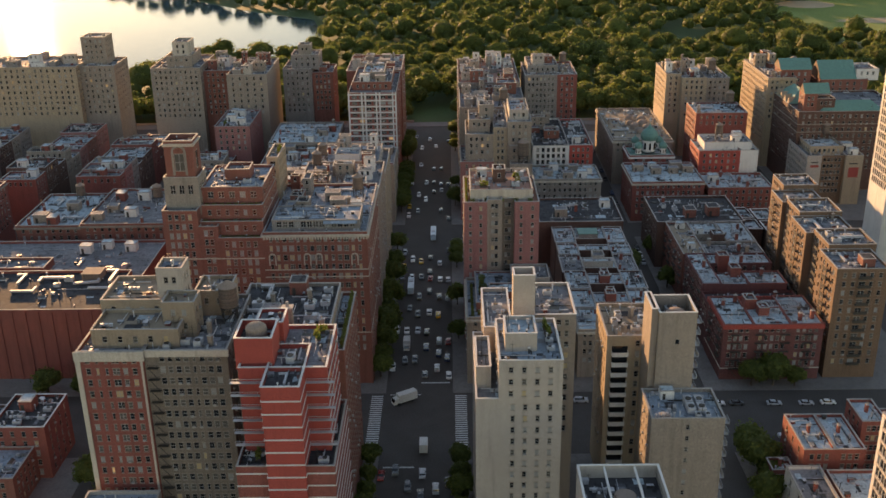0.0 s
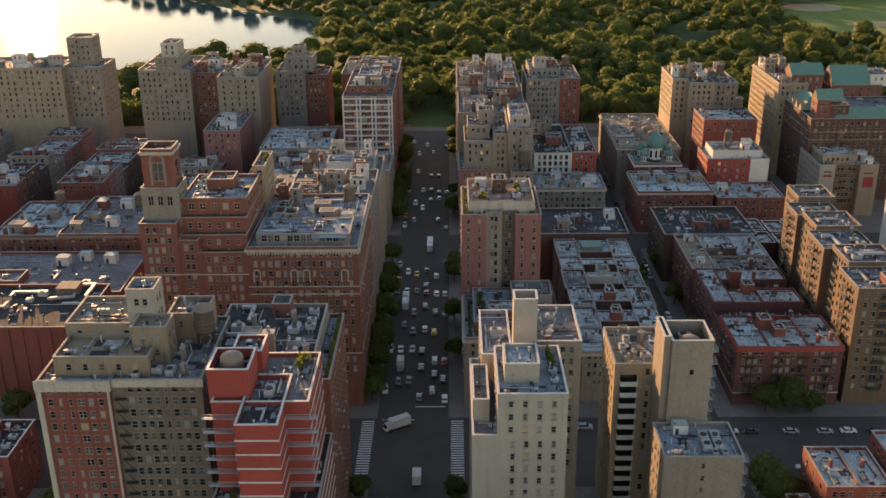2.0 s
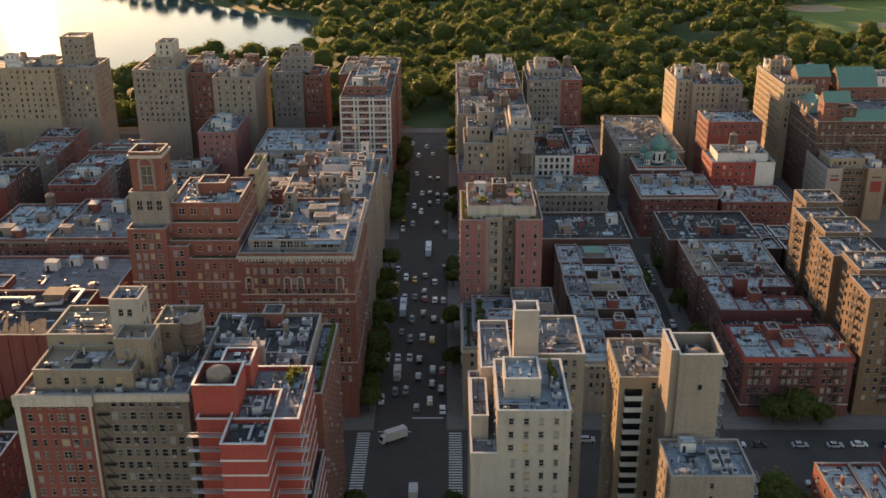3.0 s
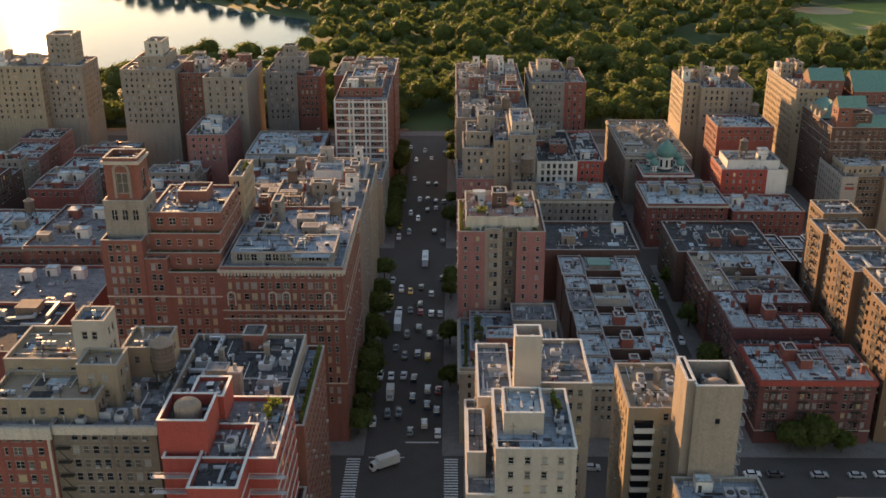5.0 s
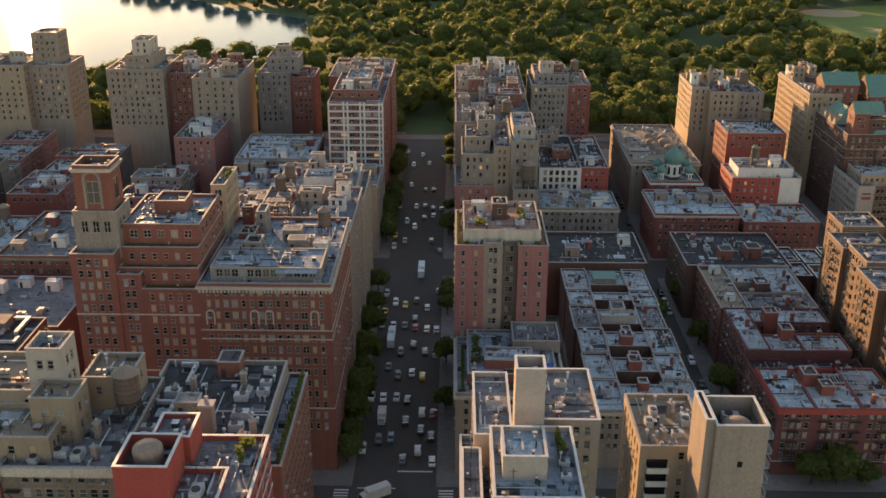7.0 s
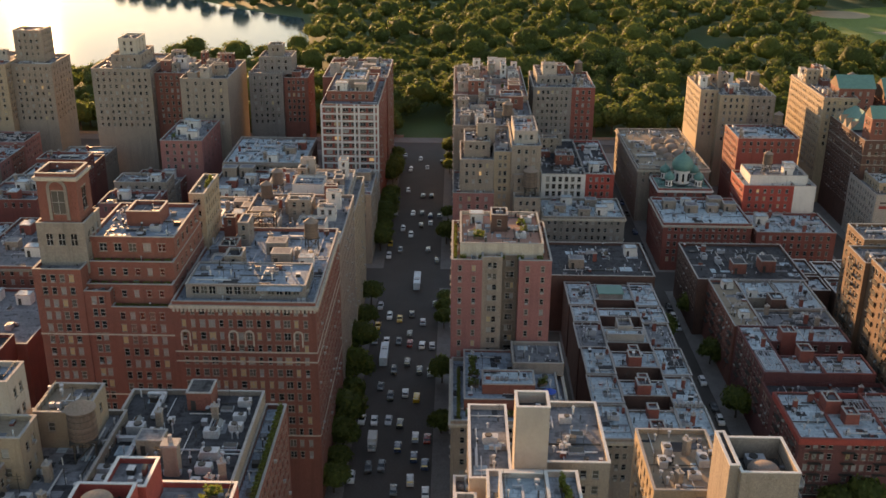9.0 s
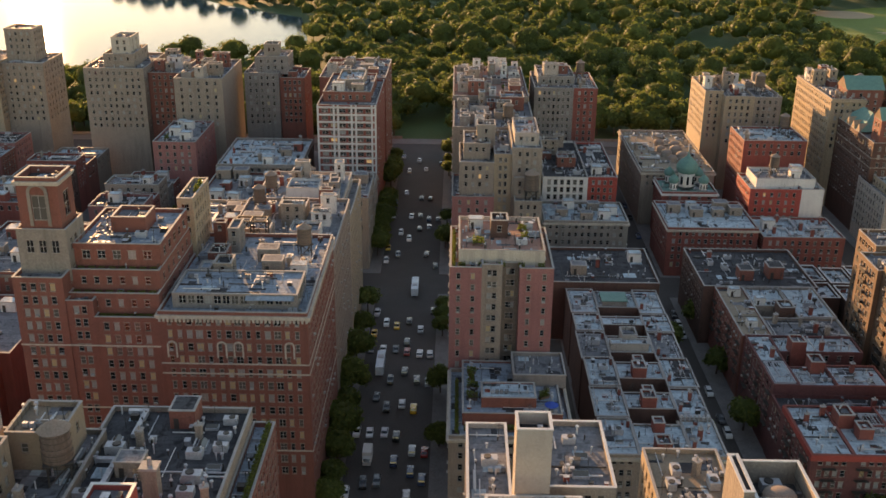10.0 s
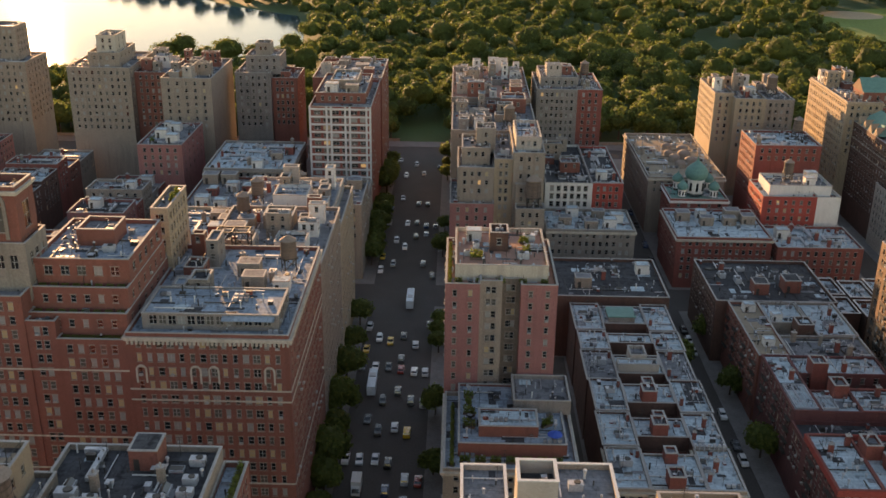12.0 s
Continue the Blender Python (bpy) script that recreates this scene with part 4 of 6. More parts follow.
# small houses near the start, south side
b = thing("town_house", "low dark brick house with a tar roof and white parapet", "building", "small houses", at=(-125, 252, 0.15))
block(b, -131, -115.5, 244, 262.5, 0, 17, brick_red, roof_dark, sides="FR", bays=4, cope=coping_white)
block(b, -146, -131.01, 244, 260, 0, 15, brick_dark, roof_silver, sides="F", bays=5)
clutter(-130, -116, 245, 262, 16.1, 54, 9, "vvsarv")
b = thing("town_house", "low brick house with a pale blue roof", "building", "small houses", at=(-81, 202, 0.15))
block(b, -91, -73, 196, 209.5, 0, 20, brick_cream, roof_blue, sides="F", bays=5)
clutter(-90, -74, 197, 209, 19.1, 55, 4, "vva")
b = thing("town_house", "low brick house with a silver roof", "building", "small houses", at=(-130, 236, 0.15))
block(b, -140, -119, 228, 243.5, 0, 11, brick_brown, roof_blue, sides="FR", bays=5)
clutter(-139, -120, 229, 243, 10.1, 56, 5, "vvas")

# white gridded building towards the park
b = house("apartment house with a white concrete grid and red brick infill", -40, 550)
block(b, -52.5, -28, 506, 556, 0, 49.5, brick_red, roof_grey, sides="FR", first=10, front=dict(bays=6, win=(2.6, 1.5), first=12), side=dict(bays=14, first=10), blind=0.1)
for x in (-52.6, -46, -44.2, -38.6, -36.8, -30.2, -28.7):
    k = Geo()
    k.box(x, x + 0.75, 505.6, 505.996, 0.1, 49.6)
    part("grid_post", k, coping_white, b, "white concrete grid post")
for z in np.arange(48.2, 10, -3.1):
    k = Geo()
    k.box(-52.6, -28, 505.7, 505.99, z, z + 0.7, bottom=True)
    part("grid_beam", k, coping_white, b, "white concrete grid beam")
block(b, -51, -31, 515, 552, 48.6, 53, brick_brown, roof_grey, sides="FR", bays=6)
block(b, -46, -35, 525, 545, 52.1, 56, brick_tan, roof_silver, sides="FR", bays=3)
b = house("brown brick park-front apartment house with a crowded roof", -42, 578)
block(b, -58, -27.5, 556.5, 600, 0, 50, brick_brown, roof_grey, sides="FR", front=dict(first=46), side=dict(bays=14, first=5))
terraces(b, -57.5, -44, 557, 599, 49.1, 406, 8, (brick_tan, brick_cream, brick_brown, paint_white, brick_grey))
clutter(-43.5, -28.5, 557, 599, 49.1, 61, 20, "aavvobwttcd", tank=1)
clutter(-50, -32, 516, 524, 52.1, 62, 5, "avbw")

# lower houses between the avenue and the white grid
for i, (xa, xb, ya, yb, h, wm2, rm, lab) in enumerate((
        (-55, -27, 450, 478, 28.5, brick_tan, roof_grey, "tan corner apartment house with a plain grey roof"),
        (-55, -28, 478.5, 505, 20, brick_cream, roof_blue, "low cream house with a pale roof and chimneys"),
        (-84, -58, 398, 424, 36, brick_buff, roof_silver, "buff brick house with rows of small windows"),
        (-92, -66, 353, 397, 36, brick_brown, roof_blue, "brown brick house with a pale blue roof"),
        (-92, -58, 450, 490, 25, brick_brown, roof_grey, "brown row house with many chimneys"),
        (-92, -58, 491, 530, 28, brick_grey, roof_silver, "grey row house with a silver roof"))):
    b = house(lab, (xa + xb) / 2, (ya + yb) / 2)
    z = block(b, xa, xb, ya, yb, 0, h, wm2, rm, first=h - 16, cornice=stone_dark if i % 2 else None)
    clutter(xa + 0.5, xb - 0.5, ya + 0.5, yb - 0.5, z, 70 + i, 30, "aavvsctbwrd", tank=1 if i in (0, 3) else 0)

# park-front towers
b = house("grey stone park-front apartment tower with a stepped top", -82, 588)
block(b, -96.5, -80, 575, 600, 0, 47.5, brick_grey, roof_grey, first=20, bays=5)
block(b, -79.9, -68, 577, 600, 0, 45, brick_brown, roof_grey, first=20, bays=4)
block(b, -92, -76, 580, 596, 46, 54.5, brick_grey, roof_grey, bays=4)
block(b, -88, -81, 584, 592, 53.6, 59.5, stone_dark, roof_grey, bays=2)
clutter(-79, -69, 578, 599, 44.1, 81, 6, "avvco")
b = house("pale slab-sided park-front apartment house", -112, 565)
block(b, -123, -101, 548, 592, 0, 50.5, brick_tan, roof_grey, front=dict(bays=5, first=25), side=dict(bays=0))
terraces(b, -122, -102, 549, 591, 49.6, 408, 8, (brick_tan, brick_cream, brick_brown, paint_white, brick_grey))
b = house("park-front apartment tower with a round-shouldered lift house", -146, 575)
block(b, -168, -140, 560, 598, 0, 52, brick_tan, roof_grey, first=22, bays=9)
block(b, -139.9, -124, 566, 598, 0, 49, brick_brown, roof_grey, first=22, bays=5)
block(b, -160, -146, 566, 590, 51, 57.5, brick_tan, roof_grey, bays=4)
block(b, -157, -148, 570, 584, 56.6, 64.5, limestone, roof_grey, bays=2)
terraces(b, -139, -125, 567, 597, 48.1, 409, 6, (brick_tan, brick_cream, brick_brown, paint_white, brick_grey))
b = house("broad sunlit park-front apartment house with a tower", -225, 590)
block(b, -268, -214, 572, 604, 0, 51, brick_buff, roof_grey, first=20, bays=15)
block(b, -213.9, -194, 578, 604, 0, 50, brick_tan, roof_grey, first=20, bays=6)
block(b, -214, -200, 586, 600, 49, 65, brick_tan, roof_grey, bays=4)
terraces(b, -266, -216, 573, 603, 50.1, 407, 8, (brick_tan, brick_cream, brick_brown, paint_white, brick_grey))
b = house("low brick house with white-framed dormers and a mansard", -115, 522)
block(b, -122, -104, 505, 540, 0, 33, brick_pink, roof_grey, first=18, bays=5)
clutter(-121, -105, 506, 539, 32.1, 85, 10, "wwavvp")

# rows of brownstones further south
r = random.Random(5)
walls = (brick_brown, brick_red, brick_dark, brick_grey, brick_tan, brick_pink)
roofs = (roof_silver, roof_grey, roof_blue, roof_grey, roof_dark)
for xa, xb in ((-134, -112), (-178, -156), (-215, -196), (-262, -238)):
    y = 452.0
    while y < (540 if xa < -140 else 500):
        d = r.uniform(8, 19)
        h = r.uniform(17, 25)
        lab = r.choice(("brownstone row house with a flat tarred roof", "brick row house with roof bulkheads and chimneys", "old row house with a silver-coated roof"))
        b = thing("row_house", lab, "building", "row houses", at=((xa + xb) / 2, y + d / 2, 0.15))
        z = block(b, xa + r.uniform(-1, 2), xb, y, y + d - 0.02, 0, h, r.choice(walls), r.choice(roofs), front=dict(first=h - 6, bays=6), side=dict(first=8, bays=max(2, int(d / 3))))
        clutter(xa + 3, xb - 1, y, y + d, z, int(y * 7 + xa), int(d * 0.5), "avvcctrwsd")
        y += d
for xa, xb, ya, yb, h, wm2, rm, lab in ((-150, -112, 380, 424, 27, brick_brown, roof_grey, "brown brick tenement with a crowded tar roof"),
                                        (-178, -151, 384, 424, 25, brick_brown, roof_silver, "brown brick tenement with rows of windows"),
                                        (-228, -197, 380, 424, 31, brick_red, roof_blue, "red brick apartment house with a pale roof"),
                                        (-270, -232, 395, 424, 24, brick_grey, roof_grey, "grey brick tenement with a flat roof")):
    b = house(lab, (xa + xb) / 2, (ya + yb) / 2)
    z = block(b, xa, xb, ya, yb, 0, h, wm2, rm, cornice=stone_dark, front=dict(first=8), side=dict(first=10))
    clutter(xa + 1, xb - 1, ya, yb, z, int(-xa), 16, "avvcbrwsd", tank=1)


# ---- buildings on the street's north side ----
# cream slab with setbacks and a tall shaft
b = house("cream brick setback apartment tower with a tall blank lift shaft", 18, 228)
block(b, 5, 25.2, 205.5, 240, 0, 47.6, brick_cream, roof_grey, front=dict(bays=6, skip=(0, 1), first=12, blind=0.3), side=dict(bays=0), win=(1.0, 1.5), cope=coping_white)
block(b, 10.3, 25.1, 205.2, 227, 46.7, 57.8, brick_cream, roof_blue, sides="FL", front=dict(bays=4), side=dict(bays=6), win=(1.1, 1.4), parapet=1.0, cope=coping_white)
block(b, 5.2, 8.8, 212, 228, 46.7, 52.5, brick_cream, roof_grey, bays=0, cope=coping_white)
block(b, 12, 19.5, 211.5, 221, 56.8, 61.5, brick_cream, roof_silver, sides="FL", bays=1, win=(2.0, 2.0), floor=3.6, cope=coping_white)
block(b, 14.8, 20.2, 227.4, 232.6, 46, 69.3, brick_cream, roof_dark, bays=0, parapet=2.0, cope=coping_white)
block(b, 7.6, 14.79, 230, 254, 0, 54, brick_cream, roof_grey, sides="FL", bays=7, first=30, cope=coping_white, front=dict(bays=0))
block(b, 20.21, 31, 230.3, 250, 0, 57.2, brick_tan, roof_grey, sides="F", bays=4, first=20, cope=coping_white)
put_duct(15.5, 216.3, 60.6, 90, 0.5), put_ac(22.8, 212, 56.8, 0, 0.7), put_ac(22.8, 216, 56.8, 0, 0.7)
clutter(20, 24.8, 217.5, 226.5, 56.8, 91, 6, "vvap")
clutter(8, 14.6, 232, 253.5, 53.1, 92, 8, "aavvd")
clutter(20.5, 30.5, 231, 249.5, 56.3, 93, 7, "vvsa")

# tan tower with white balconies and an open lift house
b = house("tan brick tower with white balconies and an open-topped lift house", 50, 238)
block(b, 40, 53.5, 236, 256, 0, 48, brick_buff, roof_tan, sides="FL", front=dict(bays=4, skip=(0, 1)), first=8, floor=3.0)
block(b, 50, 59.3, 221.8, 232.2, 0, 61.5, brick_tan, roof_dark, sides="L", bays=0, parapet=4.0, cope=coping_white)
for k in range(14):
    z = 42.6 - k * 3.0
    q = Geo()
    q.box(41.3, 45.6, 234.6, 235.996, z, z + 0.18, bottom=True)
    q.box(41.3, 45.6, 234.6, 234.75, z + 0.18, z + 1.25)
    q.box(41.3, 41.42, 234.75, 235.99, z + 0.18, z + 1.25)
    q.box(45.48, 45.6, 234.75, 235.99, z + 0.18, z + 1.25)
    part("balcony", q, paint_white, b, "white concrete balcony")
    q = Geo()
    q.quad((41.4, 235.96, z + 0.2), (45.5, 235.96, z + 0.2), (45.5, 235.96, z + 2.5), (41.4, 235.96, z + 2.5))
    part("balcony_window", q, pane_dark, b)
q = Geo()
q.box(54.4, 55.3, 221.74, 221.79, 53, 54.2, bottom=True)
part("window", q, pane_dark, b)
for k in range(15):
    q = Geo()
    q.box(59.304, 61, 224, 226.8, 14 + k * 3.1, 14.12 + k * 3.1, bottom=True)
    q.box(60.9, 61, 224, 226.8, 14.12 + k * 3.1, 15.1 + k * 3.1)
    part("balcony", q, steel, b, "thin metal balcony on the flank")
block(b, 48.4, 49.99, 223, 233, 0, 62, brick_tan, roof_dark, bays=0, parapet=0.3, cope=coping_white)
put_ac(54.6, 229.8, 57.5, 0, 1.2)
t = thing("round_tank", "squat round tan tank inside the roof parapet", "water tank")
q = Geo()
q.tube(0, 0, 0, 2.2, 2.6, 2.6, 24)
part("drum", q, tank_cone, t)
q = Geo()
for i in range(6):
    a0, a1 = i * math.pi / 12, (i + 1) * math.pi / 12
    q.tube(0, 0, 2.2 + 1.4 * math.sin(a0), 2.2 + 1.4 * math.sin(a1), 2.6 * math.cos(a0), max(0.02, 2.6 * math.cos(a1)), 24, cap=False)
part("lid", q, tank_cone, t, "shallow domed lid")
t.location = (54.6, 225.2, 57.5)
clutter(41, 53, 236.5, 255.5, 47.1, 94, 16, "vvvat")

# lower tan slab with machines
b = house("plain tan brick slab with a grey roof and cooling machines", 55, 214)
block(b, 46.8, 64.3, 207.5, 221.6, 0, 40.6, brick_tan, roof_blue, sides="FL", front=dict(bays=5, skip=(0, 1, 3, 4), first=6), side=dict(bays=4, first=8), win=(0.9, 1.3))
for k in range(12):
    q = Geo()
    q.box(64.304, 65.8, 209, 211.6, 4 + k * 3.1, 4.12 + k * 3.1, bottom=True)
    q.box(65.7, 65.8, 209, 211.6, 4.12 + k * 3.1, 5.1 + k * 3.1)
    part("balcony", q, steel, b, "thin metal balcony on the flank")
for x, y, s in ((57, 212, 1.2), (59.5, 212, 1.2), (57, 215.5, 1.2), (59.6, 215.5, 1.2), (60.5, 209.5, 0.8), (58.3, 209.5, 0.8)):
    put_ac(x, y, 39.7, 90, s)
for k in range(6):
    put_vent(48 + k * 0.9, 209 + 0.4 * (k % 2), 39.7)
put_bulk_white(52.5, 219, 39.7, 0, 0.8)

# open-topped roof at the start
b = house("tan brick tower with a framed open roof", 34, 166)
block(b, 25.6, 42.7, 160, 180, 0, 46.5, brick_cream, roof_dark, bays=0, parapet=3.0, cope=coping_white)
q = Geo()
q.box(31, 31.4, 160.4, 179.6, 45.9, 46.4, bottom=True)
q.box(37.4, 37.8, 160.4, 179.6, 45.9, 46.4, bottom=True)
part("roof_beam", q, coping_white, b)
t = thing("round_tank", "low round tan tank on a dark roof", "water tank")
q = Geo()
q.tube(34.6, 172, 43.5, 44.6, 2.4, 2.2, 24)
part("drum", q, tank_cone, t)
put_duct(29.5, 173, 43.5, 90, 0.6)

# low building with a terrace roof
b = house("low grey-brown house with a garden terrace roof", 18, 312)
block(b, 4.4, 33, 296, 328, 0, 24.6, brick_tan, roof_blue, sides="FL", bays=9, first=4, cornice=limestone)
block(b, 7.5, 31, 302, 327.9, 23.7, 27, brick_brown, roof_blue, sides="FL", bays=5, parapet=0.5)
block(b, 12, 25, 305.5, 313, 26, 29.2, brick_brown, roof_silver, sides="FL", bays=4, parapet=0.3)
block(b, 20, 33, 316, 327.95, 26.1, 29.6, brick_grey, roof_grey, sides="FL", bays=3)
clutter(25.3, 30.6, 307.5, 315.8, 26.5, 101, 5, "pvvs")
clutter(8, 11.8, 303, 326, 26.5, 106, 9, "ppvvs")
for k in range(7):
    put_pots(6.2, 298.5 + k * 3.6, 23.8, 90, 0.9), put_pots(9 + k * 3.3, 299.5, 23.8, 0, 0.9)

# pink and cream tower
b = house("pink and tan brick apartment tower with a terraced penthouse", 17, 343)
block(b, 4, 12, 329, 358, 0, 52.5, brick_pink, roof_red, sides="FL", front=dict(bays=3, skip=(1,)), side=dict(bays=9), first=20, win=(1.0, 1.5))
block(b, 12.01, 17.2, 329.6, 358, 0, 53.1, brick_tan, roof_red, sides="F", bays=2, first=20, win=(1.2, 1.6))
block(b, 17.21, 21.5, 332.5, 358, 0, 52.5, brick_greytan, roof_red, sides="F", bays=2, first=20, win=(1.3, 1.6))
block(b, 21.51, 30, 329, 358, 0, 52.5, brick_pink, roof_red, sides="F", bays=3, skip=(1,), first=20, win=(1.0, 1.5))
block(b, 6.2, 28, 333, 357.5, 51.6, 55.6, limestone, roof_red, sides="FL", bays=7, win=(1.6, 1.8), floor=3.4)
block(b, 14.5, 19, 344, 350, 54.5, 59.5, brick_dark, roof_dark, sides="FL", bays=1)
clutter(7, 14, 335, 357, 54.7, 103, 7, "apvvw")
clutter(20, 27.5, 335, 357, 54.7, 104, 6, "apvvw")
for k in range(7):
    put_pots(5.0, 331 + k * 3.6, 51.7, 90, 0.8)
for k in range(5):
    put_pots(7 + k * 5, 331.2, 51.7, 0, 0.7)

# row of low houses with silver roofs round sunk light courts
# dark sheet over the pavement, standing in for shade in this narrow gap
flat("yard", rect(33.4, 40.2, 297, 393), 0.17, earth, "narrow back yard darkened for the shade between the houses", "yard")
ys = (299.5, 316, 331, 347, 364, 375.5, 393)
for i in range(6):
    b = thing("tenement", ("red brick tenement with a silver-coated roof and stair bulkheads", "brown brick tenement with a pale patched roof")[i % 2], "building", "low tenements", at=(55, ys[i] + 5, 0.15))
    h = 18 + 0.3 * (i % 3)
    y0, y1 = ys[i], ys[i + 1] - 0.02
    near, back = (0.0 if i == 0 else 4.2), (2.6 if i < 4 else 1.6)
    wm2 = brick_tan if i == 0 else brick_dark
    rm = roof_grey if i == 3 else roof_silver
    front = 2 if i == 0 else 99
    corn = limestone if i == 0 else None
    z = block(b, 41.2 - 0.3 * (i % 2), 49.4, y0, y1, 0, h, wm2, rm, sides="F", bays=3, first=front, cornice=corn, parapet=0.5)
    block(b, 61.8, 70 - 0.4 * (i % 2), y0, y1, 0, h - 0.1, wm2, rm, sides="F", bays=3, first=front, cornice=corn, parapet=0.5)
    block(b, 49.41, 61.79, y0 + near, y1 - back, 0, h - 0.15, brick_tan if i == 0 else brick_dark, roof_silver, sides="F", bays=4, first=front, cornice=corn, parapet=0.35)
    if near:
        block(b, 49.42, 61.78, y0, y0 + near - 0.01, 0, h - 4.0, brick_red, roof_dark, bays=0, cope=brick_dark)
    block(b, 49.42, 61.78, y1 - back + 0.01, y1, 0, h - 4.0, brick_red, roof_dark, bays=0, cope=brick_dark)
    zc = h - 0.5
    if i == 3:
        block(b, 49.6, 60.4, y0 + 5.2, y0 + 8.6, zc - 0.3, h + 2.0, brick_cream, roof_silver, bays=0, parapet=0.2)
        block(b, 53.2, 57.6, y0 + 8.7, y1 - back - 0.2, zc - 0.3, h + 3.0, brick_cream, roof_grey, bays=0, parapet=0.8)
    elif i < 3:
        block(b, 53.2, 56.8, y0 + near + 0.2, y0 + near + 4.4, zc - 0.3, h + 2.9, brick_red, roof_grey, bays=0, parapet=0.7)
        block(b, 54.2, 57.0, y1 - back - 3.4, y1 - back - 0.2, zc - 0.3, h + 2.2, brick_red, roof_grey, bays=0, parapet=0.5)
    if i == 2:
        k = Geo()
        k.box(64.8, 69.0, y0 + 5, y1 - 0.6, z, z + 0.05)
        part("roof_patch", k, roof_dark, b, "black tar patch")
    put_sky(45.3, y0 + 6, z, 0, 0.8), put_chim_red(62.9, y0 + 4.2, z - 0.1, 0, 0.75), put_chim_red(48.4, y1 - 3.4, z, 90, 0.7)
    k = Geo()
    for q in np.arange(y0 + 1.5, y1 - 1, 3.1):
        k.beam((41.9, q, z), (41.9, q, z + 2.0), 0.09)
        k.beam((68.9, q, z), (68.9, q, z + 1.7), 0.09)
    if i == 0:
        for q in range(7):
            k.beam((61.9 + q * 1.1, y1 - 1.2, z), (61.9 + q * 1.1, y1 - 1.2, z + 1.8), 0.16)
            k.box(61.6 + q * 1.1, 62.2 + q * 1.1, y1 - 1.5, y1 - 0.9, z + 1.8, z + 2.4, bottom=True)
    ob = part("vent_pipe_rest", k, steel, b)
    ob["kind"] = "stuff"
    clutter(41.8, 49, y0 + 7.5, y1 - 4, z, 110 + i, 4, "vvvas")
    clutter(62.2, 69.5, y0 + 5, y1 - 0.8, z - 0.1, 120 + i, 4, "vvvc")
t = thing("roof_shed", "low shed with a green copper roof on the silver roof", "roof shed", at=(56, 379, 18))
q = Geo()
q.box(51, 58.5, 380.7, 387, 17.75, 20)
part("wall", q, brick_grey, t)
q = Geo()
q.box(50.7, 58.8, 380.5, 387.3, 20.004, 20.3, bottom=True)
part("roof", q, copper, t, "flat green copper roof")
b = thing("tenement", "dark brick house with a tar roof and one white skylight", "building", "low tenements", at=(53, 408, 0.15))
z = block(b, 36, 71, 394, 424, 0, 20.5, brick_dark, roof_dark, sides="FL", front=dict(bays=0), side=dict(bays=0))
put_bulk_tan(46, 404, z, 0, 1.0), put_bulk_white(66, 415, z, 0, 1.0)
clutter(50, 62, 397, 423, z, 131, 6, "vvsac")

# six-storey red tenements along the side street
def tenement(label, y):
    return thing("tenement", label, "building", "low tenements", at=(104, y, 0.15))


def fire_escape(parent, x, y, side, top, floors):
    """Iron landings with rails and steep stairs down a street wall."""
    k = Geo()
    for i in range(floors):
        za = top - 0.4 - 3.1 * i
        if side == "F":
            k.box(x - 1.6, x + 1.6, y - 1.0, y - 0.004, za, za + 0.06, bottom=True)
            for zr in (0.5, 1.0):
                k.beam((x - 1.6, y - 1.0, za + zr), (x + 1.6, y - 1.0, za + zr), 0.06)
            for q in (-1.6, -0.8, 0, 0.8, 1.6):
                k.beam((x + q, y - 1.0, za), (x + q, y - 1.0, za + 1.0), 0.05)
            k.beam((x - 1.2, y - 0.6, za), (x + 1.2, y - 0.6, za - 3.0), 0.14)
        else:
            k.box(x - 1.0, x - 0.004, y - 1.6, y + 1.6, za, za + 0.06, bottom=True)
            for zr in (0.5, 1.0):
                k.beam((x - 1.0, y - 1.6, za + zr), (x - 1.0, y + 1.6, za + zr), 0.06)
            for q in (-1.6, -0.8, 0, 0.8, 1.6):
                k.beam((x - 1.0, y + q, za), (x - 1.0, y + q, za + 1.0), 0.05)
            k.beam((x - 0.6, y - 1.2, za), (x - 0.6, y + 1.2, za - 3.0), 0.14)
    part("fire_escape", k, steel_dark, parent, "dark iron fire escape")


def grille(parent, x0, x1, y0, y1, z):
    k = Geo()
    k.ring(x0, x1, y0, y1, 0.1, 0.15, z - 0.1, z + 0.6)
    for x in np.arange(x0 + 0.4, x1, 0.82):
        k.box(x, x + 0.16, y0, y1, z + 0.5, z + 0.62, bottom=True)
    ob = part("roof_grille", k, steel, parent, "slatted metal frame over a light well")
    ob["kind"] = "stuff"


b = tenement("red brick corner tenement with a red cornice and silver roof", 308)
z = block(b, 88.4, 98.3, 297.2, 319.3, 0, 20.4, brick_wine, roof_silver, sides="FL", front=dict(bays=4, first=1, blind=0.35), side=dict(bays=8, first=6), parapet=0.5, cope=brick_red)
block(b, 98.31, 110.4, 297.2, 310.5, 0, 20.3, brick_wine, roof_silver, sides="F", bays=5, first=1, blind=0.35, parapet=0.4, cope=brick_red)
block(b, 110.41, 121, 297.2, 319.3, 0, 20.4, brick_wine, roof_silver, sides="F", bays=4, first=1, blind=0.35, parapet=0.5, cope=brick_red)
block(b, 98.32, 110.39, 310.51, 319.3, 0, 18.2, brick_wine, roof_dark, bays=0)
block(b, 98.4, 102.2, 309.5, 314.5, 18, 23.6, brick_red, roof_grey, bays=0, parapet=0.7)
block(b, 101.6, 105, 304.2, 308.2, 19.5, 23, brick_red, roof_grey, bays=0, parapet=0.6)
